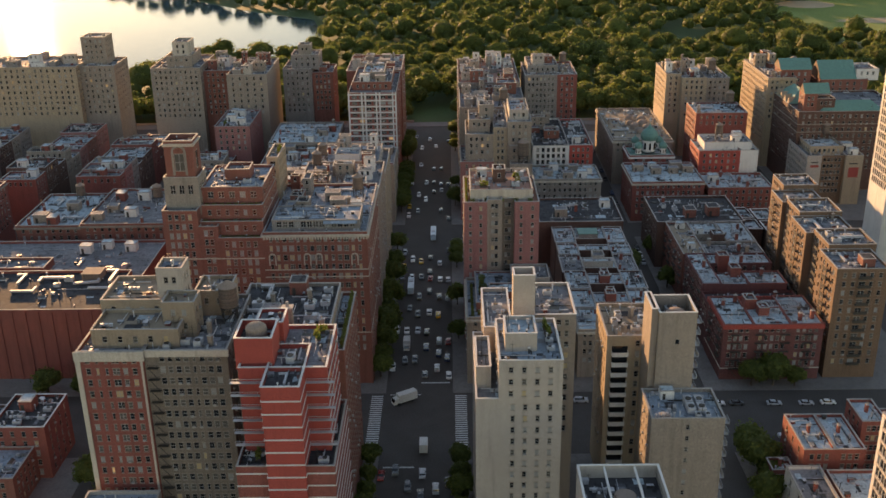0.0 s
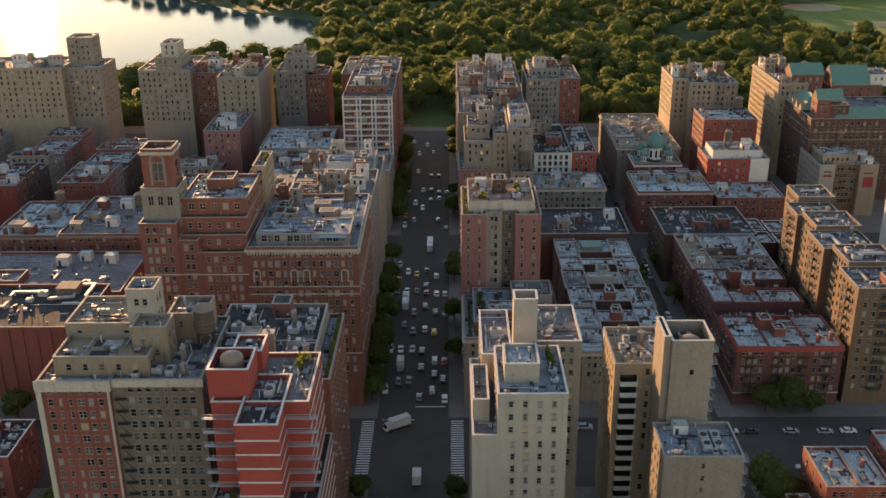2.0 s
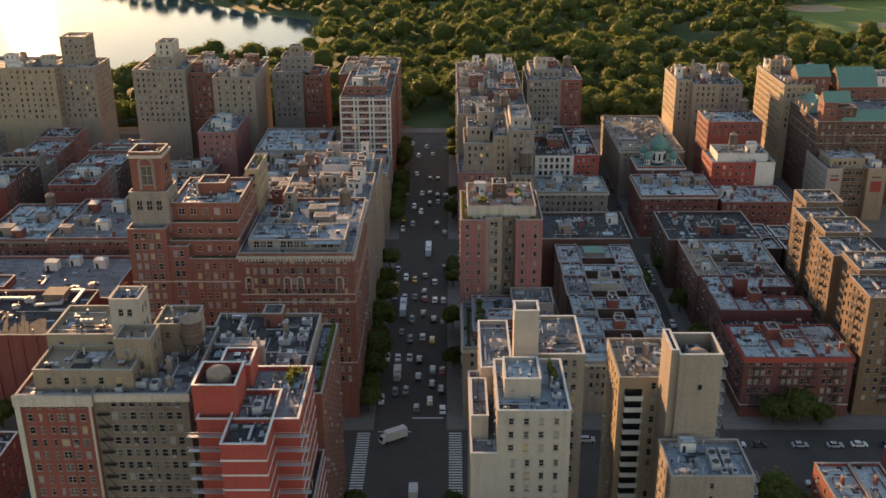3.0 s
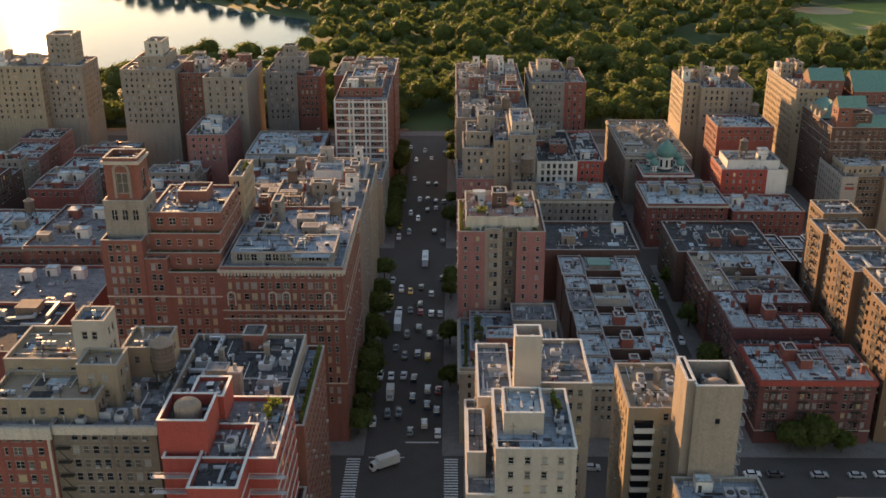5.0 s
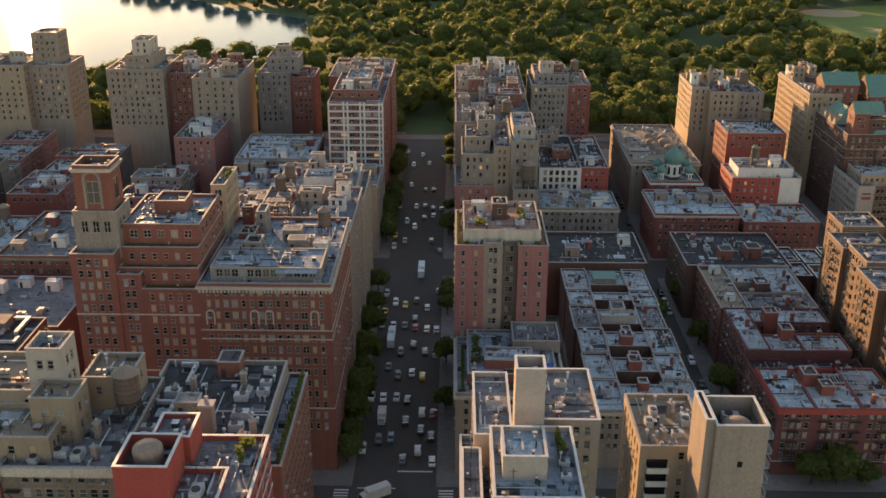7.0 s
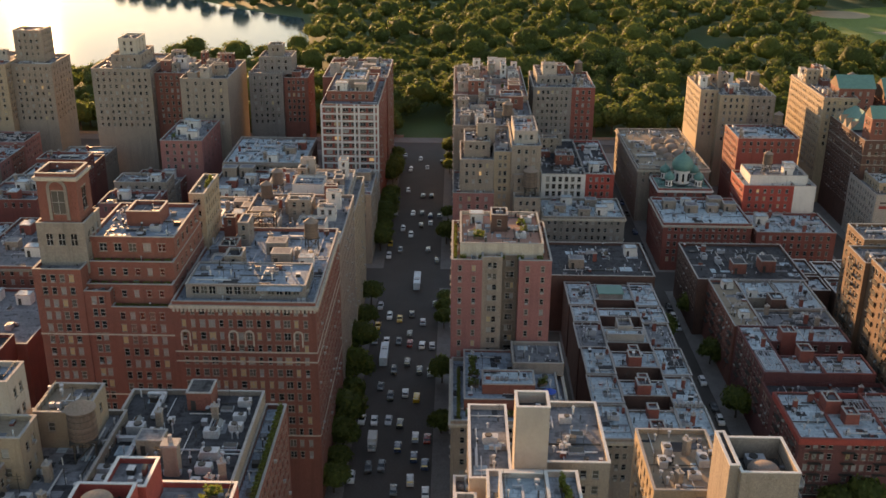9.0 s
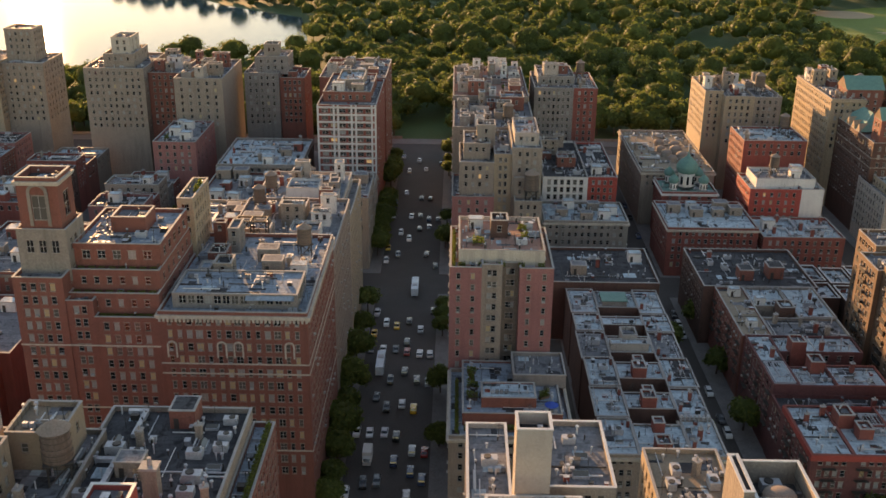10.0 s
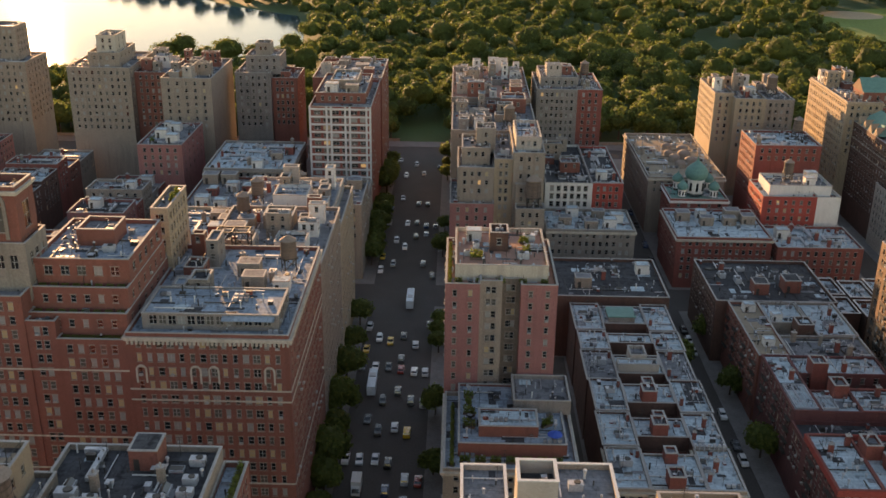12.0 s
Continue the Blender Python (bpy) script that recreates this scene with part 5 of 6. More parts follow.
grille(b, 105.8, 117, 306.5, 309.5, z - 0.1), grille(b, 105.8, 117.5, 311.2, 316, z - 0.1)
bands(b, 88.4, 121, 297.2, 319.3, (18.8,), paint_red, 0.25, 1.5, "red_band")
for xa in (92.5, 100.5, 108.5, 116):
    fire_escape(b, xa, 297.2, "F", 17.2, 5)
for ya in (301, 312.5):
    fire_escape(b, 88.4, ya, "L", 17.2, 4)
bands(b, 88.4, 121, 297.2, 319.3, (4.2,), limestone, 0.15, 0.4)
clutter(89, 98, 298, 318.5, z, 140, 9, "vvvsc"), clutter(111, 120.5, 298, 305.5, z, 141, 5, "vvvc")
b = tenement("dark red brick tenement link with a sunk tar roof", 324)
z = block(b, 88.6, 120.8, 319.32, 329.6, 0, 17.6, brick_wine, roof_dark, sides="L", bays=4, first=5, cope=brick_wine)
clutter(90, 118, 320, 329, z, 142, 8, "vvvcs")
b = tenement("red brick tenement with silver roof and red bulkheads", 344)
z = block(b, 88.8, 95.6, 329.62, 358.4, 0, 20.4, brick_wine, roof_silver, sides="FL", bays=10, front=dict(bays=3, first=17), first=6, parapet=0.4, cope=brick_wine)
block(b, 95.61, 105.4, 329.62, 340, 0, 20.2, brick_wine, roof_silver, sides="F", bays=4, first=99, parapet=0.4, cope=brick_wine)
block(b, 105.41, 119, 329.62, 340.8, 0, 20.4, brick_wine, roof_silver, sides="F", bays=4, first=99, parapet=0.5, cope=brick_red)
block(b, 95.62, 119, 340.81, 348.4, 0, 15.5, brick_wine, roof_dark, bays=0, cope=brick_wine)
block(b, 95.61, 119, 348.41, 358.4, 0, 20.3, brick_wine, roof_silver, sides="F", bays=6, first=12, parapet=0.5, cope=brick_wine)
block(b, 98.6, 102.6, 347.2, 351.8, 15.2, 24, brick_red, roof_grey, bays=0, parapet=0.7)
block(b, 100.6, 104.2, 336.8, 341.4, 15.2, 23.4, brick_red, roof_grey, bays=0, parapet=0.7)
for ya in (332, 342, 352):
    fire_escape(b, 88.8, ya, "L", 17.2, 4)
grille(b, 89.8, 95, 331, 342.5, z), grille(b, 96.2, 100, 331, 336.5, z)
put_chim_red(108, 350.5, z), put_chim_red(112, 338, z), put_chim_red(93, 346, z)
clutter(105.8, 118.5, 349, 358, z, 143, 8, "vvvs"), clutter(106, 118.5, 330, 337, z, 144, 5, "vvvs")
b = tenement("brown and tan brick tenement with patched silver roofs", 374)
z = block(b, 88.2, 97, 358.42, 392.8, 0, 20.2, brick_brown, roof_tan, sides="FL", bays=12, front=dict(bays=0), first=6, parapet=0.6)
block(b, 97.01, 119.5, 358.42, 371, 0, 20, brick_tan, roof_grey, bays=0, parapet=0.6)
block(b, 97.01, 108, 371.01, 379, 0, 16.5, brick_brown, roof_dark, bays=0)
block(b, 108.01, 119.5, 371.01, 392.8, 0, 20.3, brick_tan, roof_silver, bays=0, parapet=0.6)
block(b, 97.01, 108, 379.01, 392.8, 0, 20.1, brick_tan, roof_silver, bays=0, parapet=0.6)
block(b, 103, 107.5, 373, 378.5, 16, 22.4, brick_dark, roof_dark, bays=0, parapet=0.5)
for ya in (361, 371, 381, 389):
    fire_escape(b, 88.2, ya, "L", 17.0, 4)
put_bulk_white(93, 388, z, 0, 0.8), put_bulk_white(99.5, 382, z, 0, 0.7), put_bulk_white(96.8 - 4, 366, z, 0, 0.7)
clutter(98, 119, 359, 370.5, z - 0.2, 145, 9, "vvvsct"), clutter(108.5, 119, 372, 392, z, 146, 9, "vvvsca")
b = tenement("dark brick tenement with a tar roof", 408)
z = block(b, 84.8, 121, 392.82, 425, 0, 20.4, brick_dark, roof_dark, sides="FL", bays=11, front=dict(bays=0), first=6)
put_bulk_brown(100, 402, z, 0, 1.0), put_bulk_brown(110, 404, z, 0, 1.1)
clutter(86, 120, 406, 424, z, 147, 14, "vvvsca")
b = thing("tenement", "dark block with a maze of white roof parapets", "building", "low tenements", at=(136, 430, 0.15))
for k, (xa, xb, ya, yb) in enumerate(((122, 130, 396, 408), (131, 139, 394, 406), (140, 148, 396, 408), (122, 130, 410, 423), (131, 139, 408, 421), (140, 148, 410, 423))):
    block(b, xa, xb, ya, yb, 0, 15.5, brick_dark, roof_silver, sides="FL", bays=0, cope=coping_white)

# long sunlit slab of stepped towers
b = house("long tan stepped apartment slab with sunlit bays and balconies", 135, 345)
for i, (xa, xb, ya, yb, h) in enumerate(((123, 140, 298, 315, 39.5), (126, 142, 315.01, 330, 41), (123.5, 141, 330.01, 347, 39.5), (126.5, 142, 347.01, 362, 41), (125, 141, 362.01, 376, 39.5), (129.5, 143, 376.01, 390, 41.5))):
    block(b, xa, xb, ya, yb, 0, h, brick_ochre, roof_grey, sides="FL" if i in (0, 5) else "L", front=dict(bays=5, first=3, pattern=[1, 1, 1.8, 1, 1]), side=dict(bays=5, first=6), pattern=[1, 1.6, 1])
    for k in range(10):
        q = Geo()
        q.box(xa - 1.1, xa - 0.003, ya + 6, ya + 10, 8 + k * 3.1, 8.14 + k * 3.1, bottom=True)
        q.box(xa - 1.1, xa - 1.0, ya + 6, ya + 10, 8.14 + k * 3.1, 9.1 + k * 3.1)
        part("balcony", q, steel_dark, b, "dark balcony")
    clutter(xa + 0.5, xb - 0.5, ya + 0.5, yb - 0.5, h - 0.9, 160 + i, 9, "avvvtobd")
for k in range(11):
    q = Geo()
    q.box(130, 134, 296.8, 297.996, 5.2 + k * 3.1, 5.34 + k * 3.1, bottom=True)
    q.box(130, 134, 296.8, 296.9, 5.34 + k * 3.1, 6.3 + k * 3.1)
    part("balcony", q, steel_dark, b, "dark balcony")
# slim glass tower at the edge of view
b = thing("glass_tower", "slim pale glass and metal tower", "building", at=(180, 405, 0.15))
block(b, 179, 192, 396, 414, 0, 105, paint_white, roof_grey, sides="FL", bays=8, first=30, win=(1.5, 2.4), floor=3.2, blind=0.05, lit=0)
b = thing("glass_tower", "slim pale glass and metal tower", "building", at=(106, 197, 0.15))
block(b, 99.5, 112, 190, 204, 0, 44, paint_white, roof_grey, sides="FL", bays=7, first=14, win=(1.5, 2.4), floor=3.2, blind=0.05, lit=0)

# small red houses near the start
for i, (xa, xb, ya, yb, h, wm2, rm) in enumerate(((93.5, 102, 231, 249, 16, brick_red, roof_silver), (102.02, 110, 231, 249, 16, brick_red, roof_silver), (112, 119, 240, 252, 19, brick_red, roof_silver), (119.02, 128, 236, 250, 17, brick_pink, roof_silver), (86, 92, 232, 238, 9, brick_red, roof_dark), (88, 97, 206, 228, 13, paint_white, roof_grey), (98, 120, 208, 226, 13, brick_red, roof_silver))):
    b = thing("town_house", "small red brick town house with a silver roof and chimneys", "building", "small houses", at=((xa + xb) / 2, (ya + yb) / 2, 0.15))
    z = block(b, xa, xb, ya, yb, 0, h, wm2, rm, sides="FL", bays=3, first=1)
    put_chim_red((xa + xb) / 2, ya + (yb - ya) * 0.55, z, 90, 0.9)
    clutter(xa, xb, ya, ya + (yb - ya) * 0.45, z, 170 + i, 3, "vvs")

# stacked tan towers by the park
b = house("cluster of tan setback apartment houses with crowded roof terraces", 20, 500)
block(b, 4, 19.5, 452, 480, 0, 29, brick_pink, roof_grey, sides="FL", bays=4, side=dict(bays=9, first=4))
block(b, 6.5, 19.4, 456, 482, 28.1, 41, brick_tan, roof_grey, sides="FL", bays=4, side=dict(bays=8))
block(b, 19.5, 26, 457, 490, 0, 44, brick_buff, roof_grey, sides="F", bays=2, first=20)
block(b, 26.01, 37, 455, 490, 0, 47, brick_tan, roof_grey, sides="F", bays=3, first=20)
block(b, 27, 31, 453.5, 455, 0, 36, brick_tan, roof_grey, sides="F", bays=1, first=20)
block(b, 8, 18, 462, 480, 40.1, 46.5, brick_tan, roof_grey, sides="FL", bays=3)
block(b, 13, 20, 468, 476, 43.1, 52, stone_dark, roof_dark, sides="FL", bays=1)
block(b, 27, 36, 461, 484, 46.1, 51, brick_cream, roof_blue, sides="F", bays=3)
block(b, 27, 37, 447.5, 453.4, 0, 29, brick_tan, roof_grey, sides="F", bays=3, first=12)
put_tank(33, 450.4, 28.1, 0, 1.3)
clutter(20, 26, 458, 489, 43.1, 181, 6, "avvtt")
clutter(27.5, 35.5, 462, 483, 50.1, 182, 6, "avvtw")
b = house("tan apartment house with white terrace walls", 20, 515)
block(b, 4, 37, 491, 535, 0, 45, brick_tan, roof_grey, sides="FL", bays=8, front=dict(first=40), side=dict(bays=14, first=5))
terraces(b, 4.6, 33, 505.5, 520.5, 44.1, 426, 8, (paint_white, paint_white, brick_cream, brick_tan))
block(b, 24, 34, 522, 533, 44.1, 50, brick_brown, roof_grey, sides="FL", bays=2)
terraces(b, 4.5, 22, 492, 504.5, 44.1, 411, 5, (brick_tan, brick_cream, brick_brown, paint_white, brick_grey))
clutter(22.5, 36, 492, 504, 44.1, 183, 10, "avvttwop", tank=1)
terraces(b, 4.5, 23.5, 521, 534.5, 44.1, 412, 6, (brick_tan, brick_cream, brick_brown, paint_white, brick_grey))
b = house("park-front tan apartment house with a white stepped penthouse", 20, 570)
block(b, 3.6, 37, 536, 600, 0, 47, brick_tan, roof_red, sides="FL", front=dict(bays=8, first=44), side=dict(bays=20, first=5))
terraces(b, 4.2, 18.5, 561, 599.5, 46.1, 424, 9, (paint_white, paint_white, brick_cream, brick_tan))
terraces(b, 19, 36.5, 576, 599.5, 46.1, 425, 7, (paint_white, paint_white, brick_cream, brick_tan))
terraces(b, 4.2, 24, 537, 559.5, 46.1, 413, 8, (brick_tan, brick_cream, brick_brown, paint_white, brick_grey))
clutter(24.5, 36, 537, 559, 46.1, 185, 14, "avvttwobp", tank=2)
terraces(b, 19, 36, 560, 574.5, 46.1, 414, 5, (brick_tan, brick_cream, brick_brown, paint_white, brick_grey))
b = house("grey and orange brick apartment house with a planted roof", 56, 578)
block(b, 41, 59, 556, 592, 0, 46.5, brick_grey, roof_grey, sides="FL", bays=7, first=12)
block(b, 59.01, 70, 556.5, 592, 0, 46.5, brick_red, roof_grey, sides="F", bays=3, first=12)
block(b, 43, 60, 565, 590, 45.6, 50, brick_grey, roof_grey, sides="FL", bays=5)
clutter(60.5, 69.5, 558, 591, 45.6, 187, 8, "avvttw", tank=1)
terraces(b, 43.2, 59.5, 566, 589.5, 49.1, 415, 6, (brick_tan, brick_cream, brick_brown, paint_white, brick_grey))
b = house("low stone-fronted house with an elaborate cornice and pale roof", 54, 463)
z = block(b, 38.5, 70, 452, 474, 0, 20, stone_dark, roof_silver, sides="FL", bays=12, first=2, cornice=limestone)
clutter(39, 69, 453, 473, z, 189, 16, "avvswbs")
b = house("white and red painted row house group with a dark roof", 55, 500)
block(b, 40, 58, 482, 535, 0, 27.5, paint_white, roof_dark, sides="FL", bays=6, first=8, win=(1.5, 1.9))
block(b, 58.01, 70, 484, 535, 0, 27, paint_red, roof_dark, sides="F", bays=4, first=8)
terraces(b, 40.5, 57.5, 496, 534, 26.6, 417, 6, (brick_tan, brick_cream, brick_brown, paint_white, brick_grey))
clutter(41, 57, 486, 495.5, 26.6, 190, 8, "avvsct")
clutter(58.5, 69, 486, 534, 26.1, 290, 16, "avvswctd")

# church with green onion domes
b = thing("church", "small brick church with white trim and five green copper domes", "church", at=(99, 492, 0.15))
block(b, 88, 110, 482, 500, 0, 22, brick_red, copper, sides="FL", bays=5, first=8, cornice=paint_white)


def onion(cx, cy, z, s):
    d = Geo()
    d.tube(cx, cy, z, z + 3.2 * s, 1.9 * s, 1.9 * s, 16)
    part("drum", d, paint_white, b, "white drum with arched openings")
    w = Geo()
    for k in range(8):
        a = k * math.pi / 4
        w.tube(cx + 1.75 * s * math.cos(a), cy + 1.75 * s * math.sin(a), z + 0.6 * s, z + 2.5 * s, 0.34 * s, 0.3 * s, 6)
    part("drum_window", w, pane_dark, b)
    d = Geo()
    prof = ((2.1, 3.2), (2.45, 3.9), (2.5, 4.6), (2.2, 5.4), (1.6, 6.1), (0.8, 6.7), (0.25, 7.3), (0.08, 8.2))
    for (r0, z0), (r1, z1) in zip(prof, prof[1:]):
        d.tube(cx, cy, z + z0 * s, z + z1 * s, r0 * s, r1 * s, 20, cap=False)
    part("dome", d, copper, b, "green copper onion dome")
    d = Geo()
    d.beam((cx, cy, z + 8.1 * s), (cx, cy, z + 10 * s), 0.12 * s)
    d.beam((cx - 0.5 * s, cy, z + 9.3 * s), (cx + 0.5 * s, cy, z + 9.3 * s), 0.12 * s)
    part("cross", d, steel, b)


onion(99, 491, 22, 1.75)
for sx, sy in ((-6, -5), (6, -5), (-6, 5), (6, 5)):
    onion(99 + sx, 491 + sy, 22, 0.85)
b = house("low red brick hall with limestone trim and a silver roof", 101, 461)
z = block(b, 84, 117.5, 448, 478, 0, 19.5, brick_red, roof_silver, sides="FL", bays=13, first=2, side=dict(bays=10, first=4), cornice=limestone)
clutter(85, 117, 460, 477, z, 191, 12, "avvswwb")
b = house("long low school-like block with domed roof vents, sunlit end", 98, 535)
z = block(b, 83, 113.5, 503, 568, 0, 24, brick_tan, roof_tan, sides="FL", bays=10, front=dict(first=16), side=dict(bays=20, first=6), cornice=limestone)
for i, (x, y, sc) in enumerate(((99, 520, 2.2), (104, 524, 2.6), (98, 528, 2.4), (103, 533, 2.8), (97, 536, 2.0), (104, 542, 2.4), (98, 546, 2.2))):
    t = thing("roof_dome", "weathered tan domed roof ventilator", "roof dome", "roof domes", at=(x, y, z))
    k = Geo()
    k.tube(x, y, z, z + 0.7 * sc, 1.05 * sc, 1.0 * sc, 16)
    part("curb", k, brick_tan, t)
    k = Geo()
    k.smooth = True
    for q in range(5):
        a0, a1 = q * math.pi / 10, (q + 1) * math.pi / 10
        k.tube(x, y, z + sc * (0.7 + 0.6 * math.sin(a0)), z + sc * (0.7 + 0.6 * math.sin(a1)), sc * math.cos(a0), max(0.02, sc * math.cos(a1)), 16, cap=False)
    part("dome", k, tank_cone, t)
clutter(84, 95, 504, 567, z, 192, 18, "avvsstd"), clutter(106.5, 112, 504, 567, z, 292, 10, "vvsct"), clutter(96, 106, 550, 567, z, 293, 6, "avbs")

# red and white row before the tall pair
b = house("brick row house block with a grey patched roof", 133, 458)
z = block(b, 119, 149, 446, 468, 0, 17, brick_red, roof_silver, sides="FL", bays=10, first=3)
clutter(120, 148, 447, 467, z, 193, 22, "avvscrwd")
b = house("red painted apartment house with a white corner and water tank", 134, 492)
block(b, 119.8, 139.8, 472, 492, 0, 27, paint_red, roof_silver, sides="FL", front=dict(bays=6, first=8), side=dict(bays=9), win=(1.1, 1.5))
block(b, 139.81, 148.5, 472, 492, 0, 27, paint_white, roof_silver, sides="F", bays=0)
block(b, 123, 146, 476, 491, 26.1, 30, paint_white, roof_grey, sides="FL", bays=6)
put_tank(132, 485, 29.1, 0, 0.9)
clutter(134.5, 145.5, 477, 490.5, 29.1, 194, 6, "avvw")
b = house("red-orange brick apartment house with a water tank", 138, 530)
block(b, 126.5, 153, 511, 534, 0, 35.5, brick_red, roof_silver, sides="FL", front=dict(bays=8, first=26), side=dict(bays=9, first=10))
put_tank(147, 525, 34.6, 10, 1.0)
clutter(127.5, 142, 513, 533, 34.6, 195, 10, "avvtwd")
b = house("tall buff apartment house with sunlit flank and roof terraces", 135, 575)
block(b, 119.5, 128, 557, 587, 0, 46, brick_buff, roof_grey, sides="FL", front=dict(bays=2), side=dict(bays=9), first=20)
block(b, 127.5, 141, 552, 586.5, 0, 44.8, brick_buff, roof_grey, sides="FL", front=dict(bays=4), side=dict(bays=2), first=20)
block(b, 141.01, 154, 554, 586, 0, 44, brick_tan, roof_grey, sides="F", bays=4, first=20)
terraces(b, 119.8, 127.3, 558, 586.5, 45.1, 421, 4, (paint_white, brick_buff, brick_tan))
terraces(b, 128.2, 140.5, 570, 586, 43.9, 422, 5, (paint_white, brick_buff, brick_tan))
put_tank(146, 564, 43.1, 0, 1.1)
q = Geo()
q.tube(129.5, 566, 43.9, 55, 0.8, 0.7, 12)
part("chimney", q, brick_tan, b, "tall round chimney")
clutter(131, 140.5, 553, 569, 43.9, 196, 9, "avvwtc")
terraces(b, 141.5, 153.5, 569, 585.5, 43.1, 416, 4, (brick_tan, brick_cream, brick_brown, paint_white, brick_grey))
b = house("buff apartment house with a decorated cornice and crowded roof", 182, 575)
block(b, 168, 183, 531, 579, 0, 49, brick_buff, roof_grey, sides="FL", bays=5, side=dict(bays=18, first=12), first=25, cornice=brick_buff)
block(b, 183.01, 196, 547, 579, 0, 46, brick_brown, roof_grey, sides="F", bays=4, first=25)
terraces(b, 168.5, 182.5, 556, 578, 48.1, 423, 6, (paint_white, brick_buff, brick_brown))
put_tank(190, 560, 45.1, 0, 1.0)
q = Geo()
q.tube(180.5, 545, 48, 56, 0.9, 0.8, 12)
part("chimney", q, coping_white, b, "white round chimney")
clutter(169, 179.5, 532, 554, 48.1, 197, 12, "avvt")


def hip_roof(parent, x0, x1, y0, y1, z, rise, mat):
    q = Geo()
    m = min(x1 - x0, y1 - y0) / 2
    if x1 - x0 > y1 - y0:
        a, c = (x0 + m, (y0 + y1) / 2, z + rise), (x1 - m, (y0 + y1) / 2, z + rise)
        q.quad((x0, y0, z), (x1, y0, z), c, a), q.quad((x1, y1, z), (x0, y1, z), a, c), q.quad((x1, y0, z), (x1, y1, z), c), q.quad((x0, y1, z), (x0, y0, z), a)
    else:
        a, c = ((x0 + x1) / 2, y0 + m, z + rise), ((x0 + x1) / 2, y1 - m, z + rise)
        q.quad((x0, y1, z), (x0, y0, z), a, c), q.quad((x1, y0, z), (x1, y1, z), c, a), q.quad((x0, y0, z), (x1, y0, z), a), q.quad((x1, y1, z), (x0, y1, z), c)
    part("pitched_roof", q, mat, parent, "green copper hipped roof")


def gable_roof(parent, x0, x1, y0, y1, z, rise, wall_mat, along="x"):
    """Two copper slopes with brick gable ends."""
    q, ends = Geo(), []
    if along == "x":
        m = (y0 + y1) / 2
        q.quad((x0, y0, z), (x1, y0, z), (x1, m, z + rise), (x0, m, z + rise)), q.quad((x1, y1, z), (x0, y1, z), (x0, m, z + rise), (x1, m, z + rise))
        for x in (x0 + 0.1, x1 - 0.1):
            ends.append(((x, y0, z), (x, y1, z), (x, m, z + rise - 0.05)))
    else:
        m = (x0 + x1) / 2
        q.quad((x0, y1, z), (x0, y0, z), (m, y0, z + rise), (m, y1, z + rise)), q.quad((x1, y0, z), (x1, y1, z), (m, y1, z + rise), (m, y0, z + rise))
        for y in (y0 + 0.1, y1 - 0.1):
            ends.append(((x0, y, z), (x1, y, z), (m, y, z + rise - 0.05)))
    part("pitched_roof", q, copper, parent, "green copper gabled roof")
    for tri in ends:
        e = Geo()
        e.quad(*tri)
        part("gable", e, wall_mat, parent, "sunlit brick gable end")


b = thing("hospital_building", "large dark brick hospital with green copper gabled roofs", "building", at=(198, 512, 0.15))
block(b, 172, 226, 490, 534, 0, 41, brick_dark, roof_grey, sides="FL", bays=18, first=10, floor=3.3, side=dict(bays=15, first=10))
bands(b, 172, 226, 490, 534, (30.5, 34.5), stone_dark)
hip_roof(b, 183, 214, 490.6, 501, 41.2, 4.2, copper)
block(b, 174.5, 181, 492, 500, 40, 49.5, brick_brown, roof_grey, sides="FL", bays=2)
gable_roof(b, 174.2, 187, 491.7, 500.3, 49.7, 4.5, brick_ochre)
block(b, 181.02, 190, 492.2, 500, 40, 47, brick_dark, roof_grey, sides="F", bays=3)
hip_roof(b, 172.4, 186, 506, 530, 41.2, 6.5, copper)
for y in (508, 514, 520, 526):
    k = Geo()
    k.quad((172.1, y - 2, 41.2), (172.1, y + 2, 41.2), (172.1, y, 44.4))
    k.quad((172.1, y - 2, 41.2), (172.1, y, 44.4), (176, y, 44.4)), k.quad((172.1, y + 2, 41.2), (176, y, 44.4), (172.1, y, 44.4))
    part("dormer", k, brick_buff, b, "small sunlit stone dormer gable")
block(b, 176, 192, 536, 548, 0, 52, brick_brown, roof_grey, sides="FL", bays=4, first=40)
gable_roof(b, 175.5, 192.4, 535.5, 548.4, 52.2, 5, brick_ochre)
block(b, 197, 222, 534.02, 552, 0, 47, brick_brown, roof_grey, sides="FL", bays=6, first=38)
gable_roof(b, 196.6, 216, 533.9, 552.4, 47.2, 8.5, brick_ochre)
block(b, 216.2, 228, 536, 552, 46, 52, paint_white, roof_grey, sides="FL", bays=3)
b = house("buff apartment house with two pale painted end panels", 185, 484)
block(b, 171, 178, 468, 497, 0, 25, brick_cream, roof_grey, sides="FL", front=dict(bays=0), side=dict(bays=10, first=3))
block(b, 178.01, 189.6, 470, 497, 0, 24.6, brick_ochre, roof_grey, sides="F", bays=5, first=2, win=(1.3, 1.7))
block(b, 189.61, 198, 468, 497, 0, 25, brick_buff, roof_grey, sides="F", bays=0)
block(b, 174, 190, 474, 494, 23.5, 28, brick_buff, roof_silver, sides="FL", bays=6)
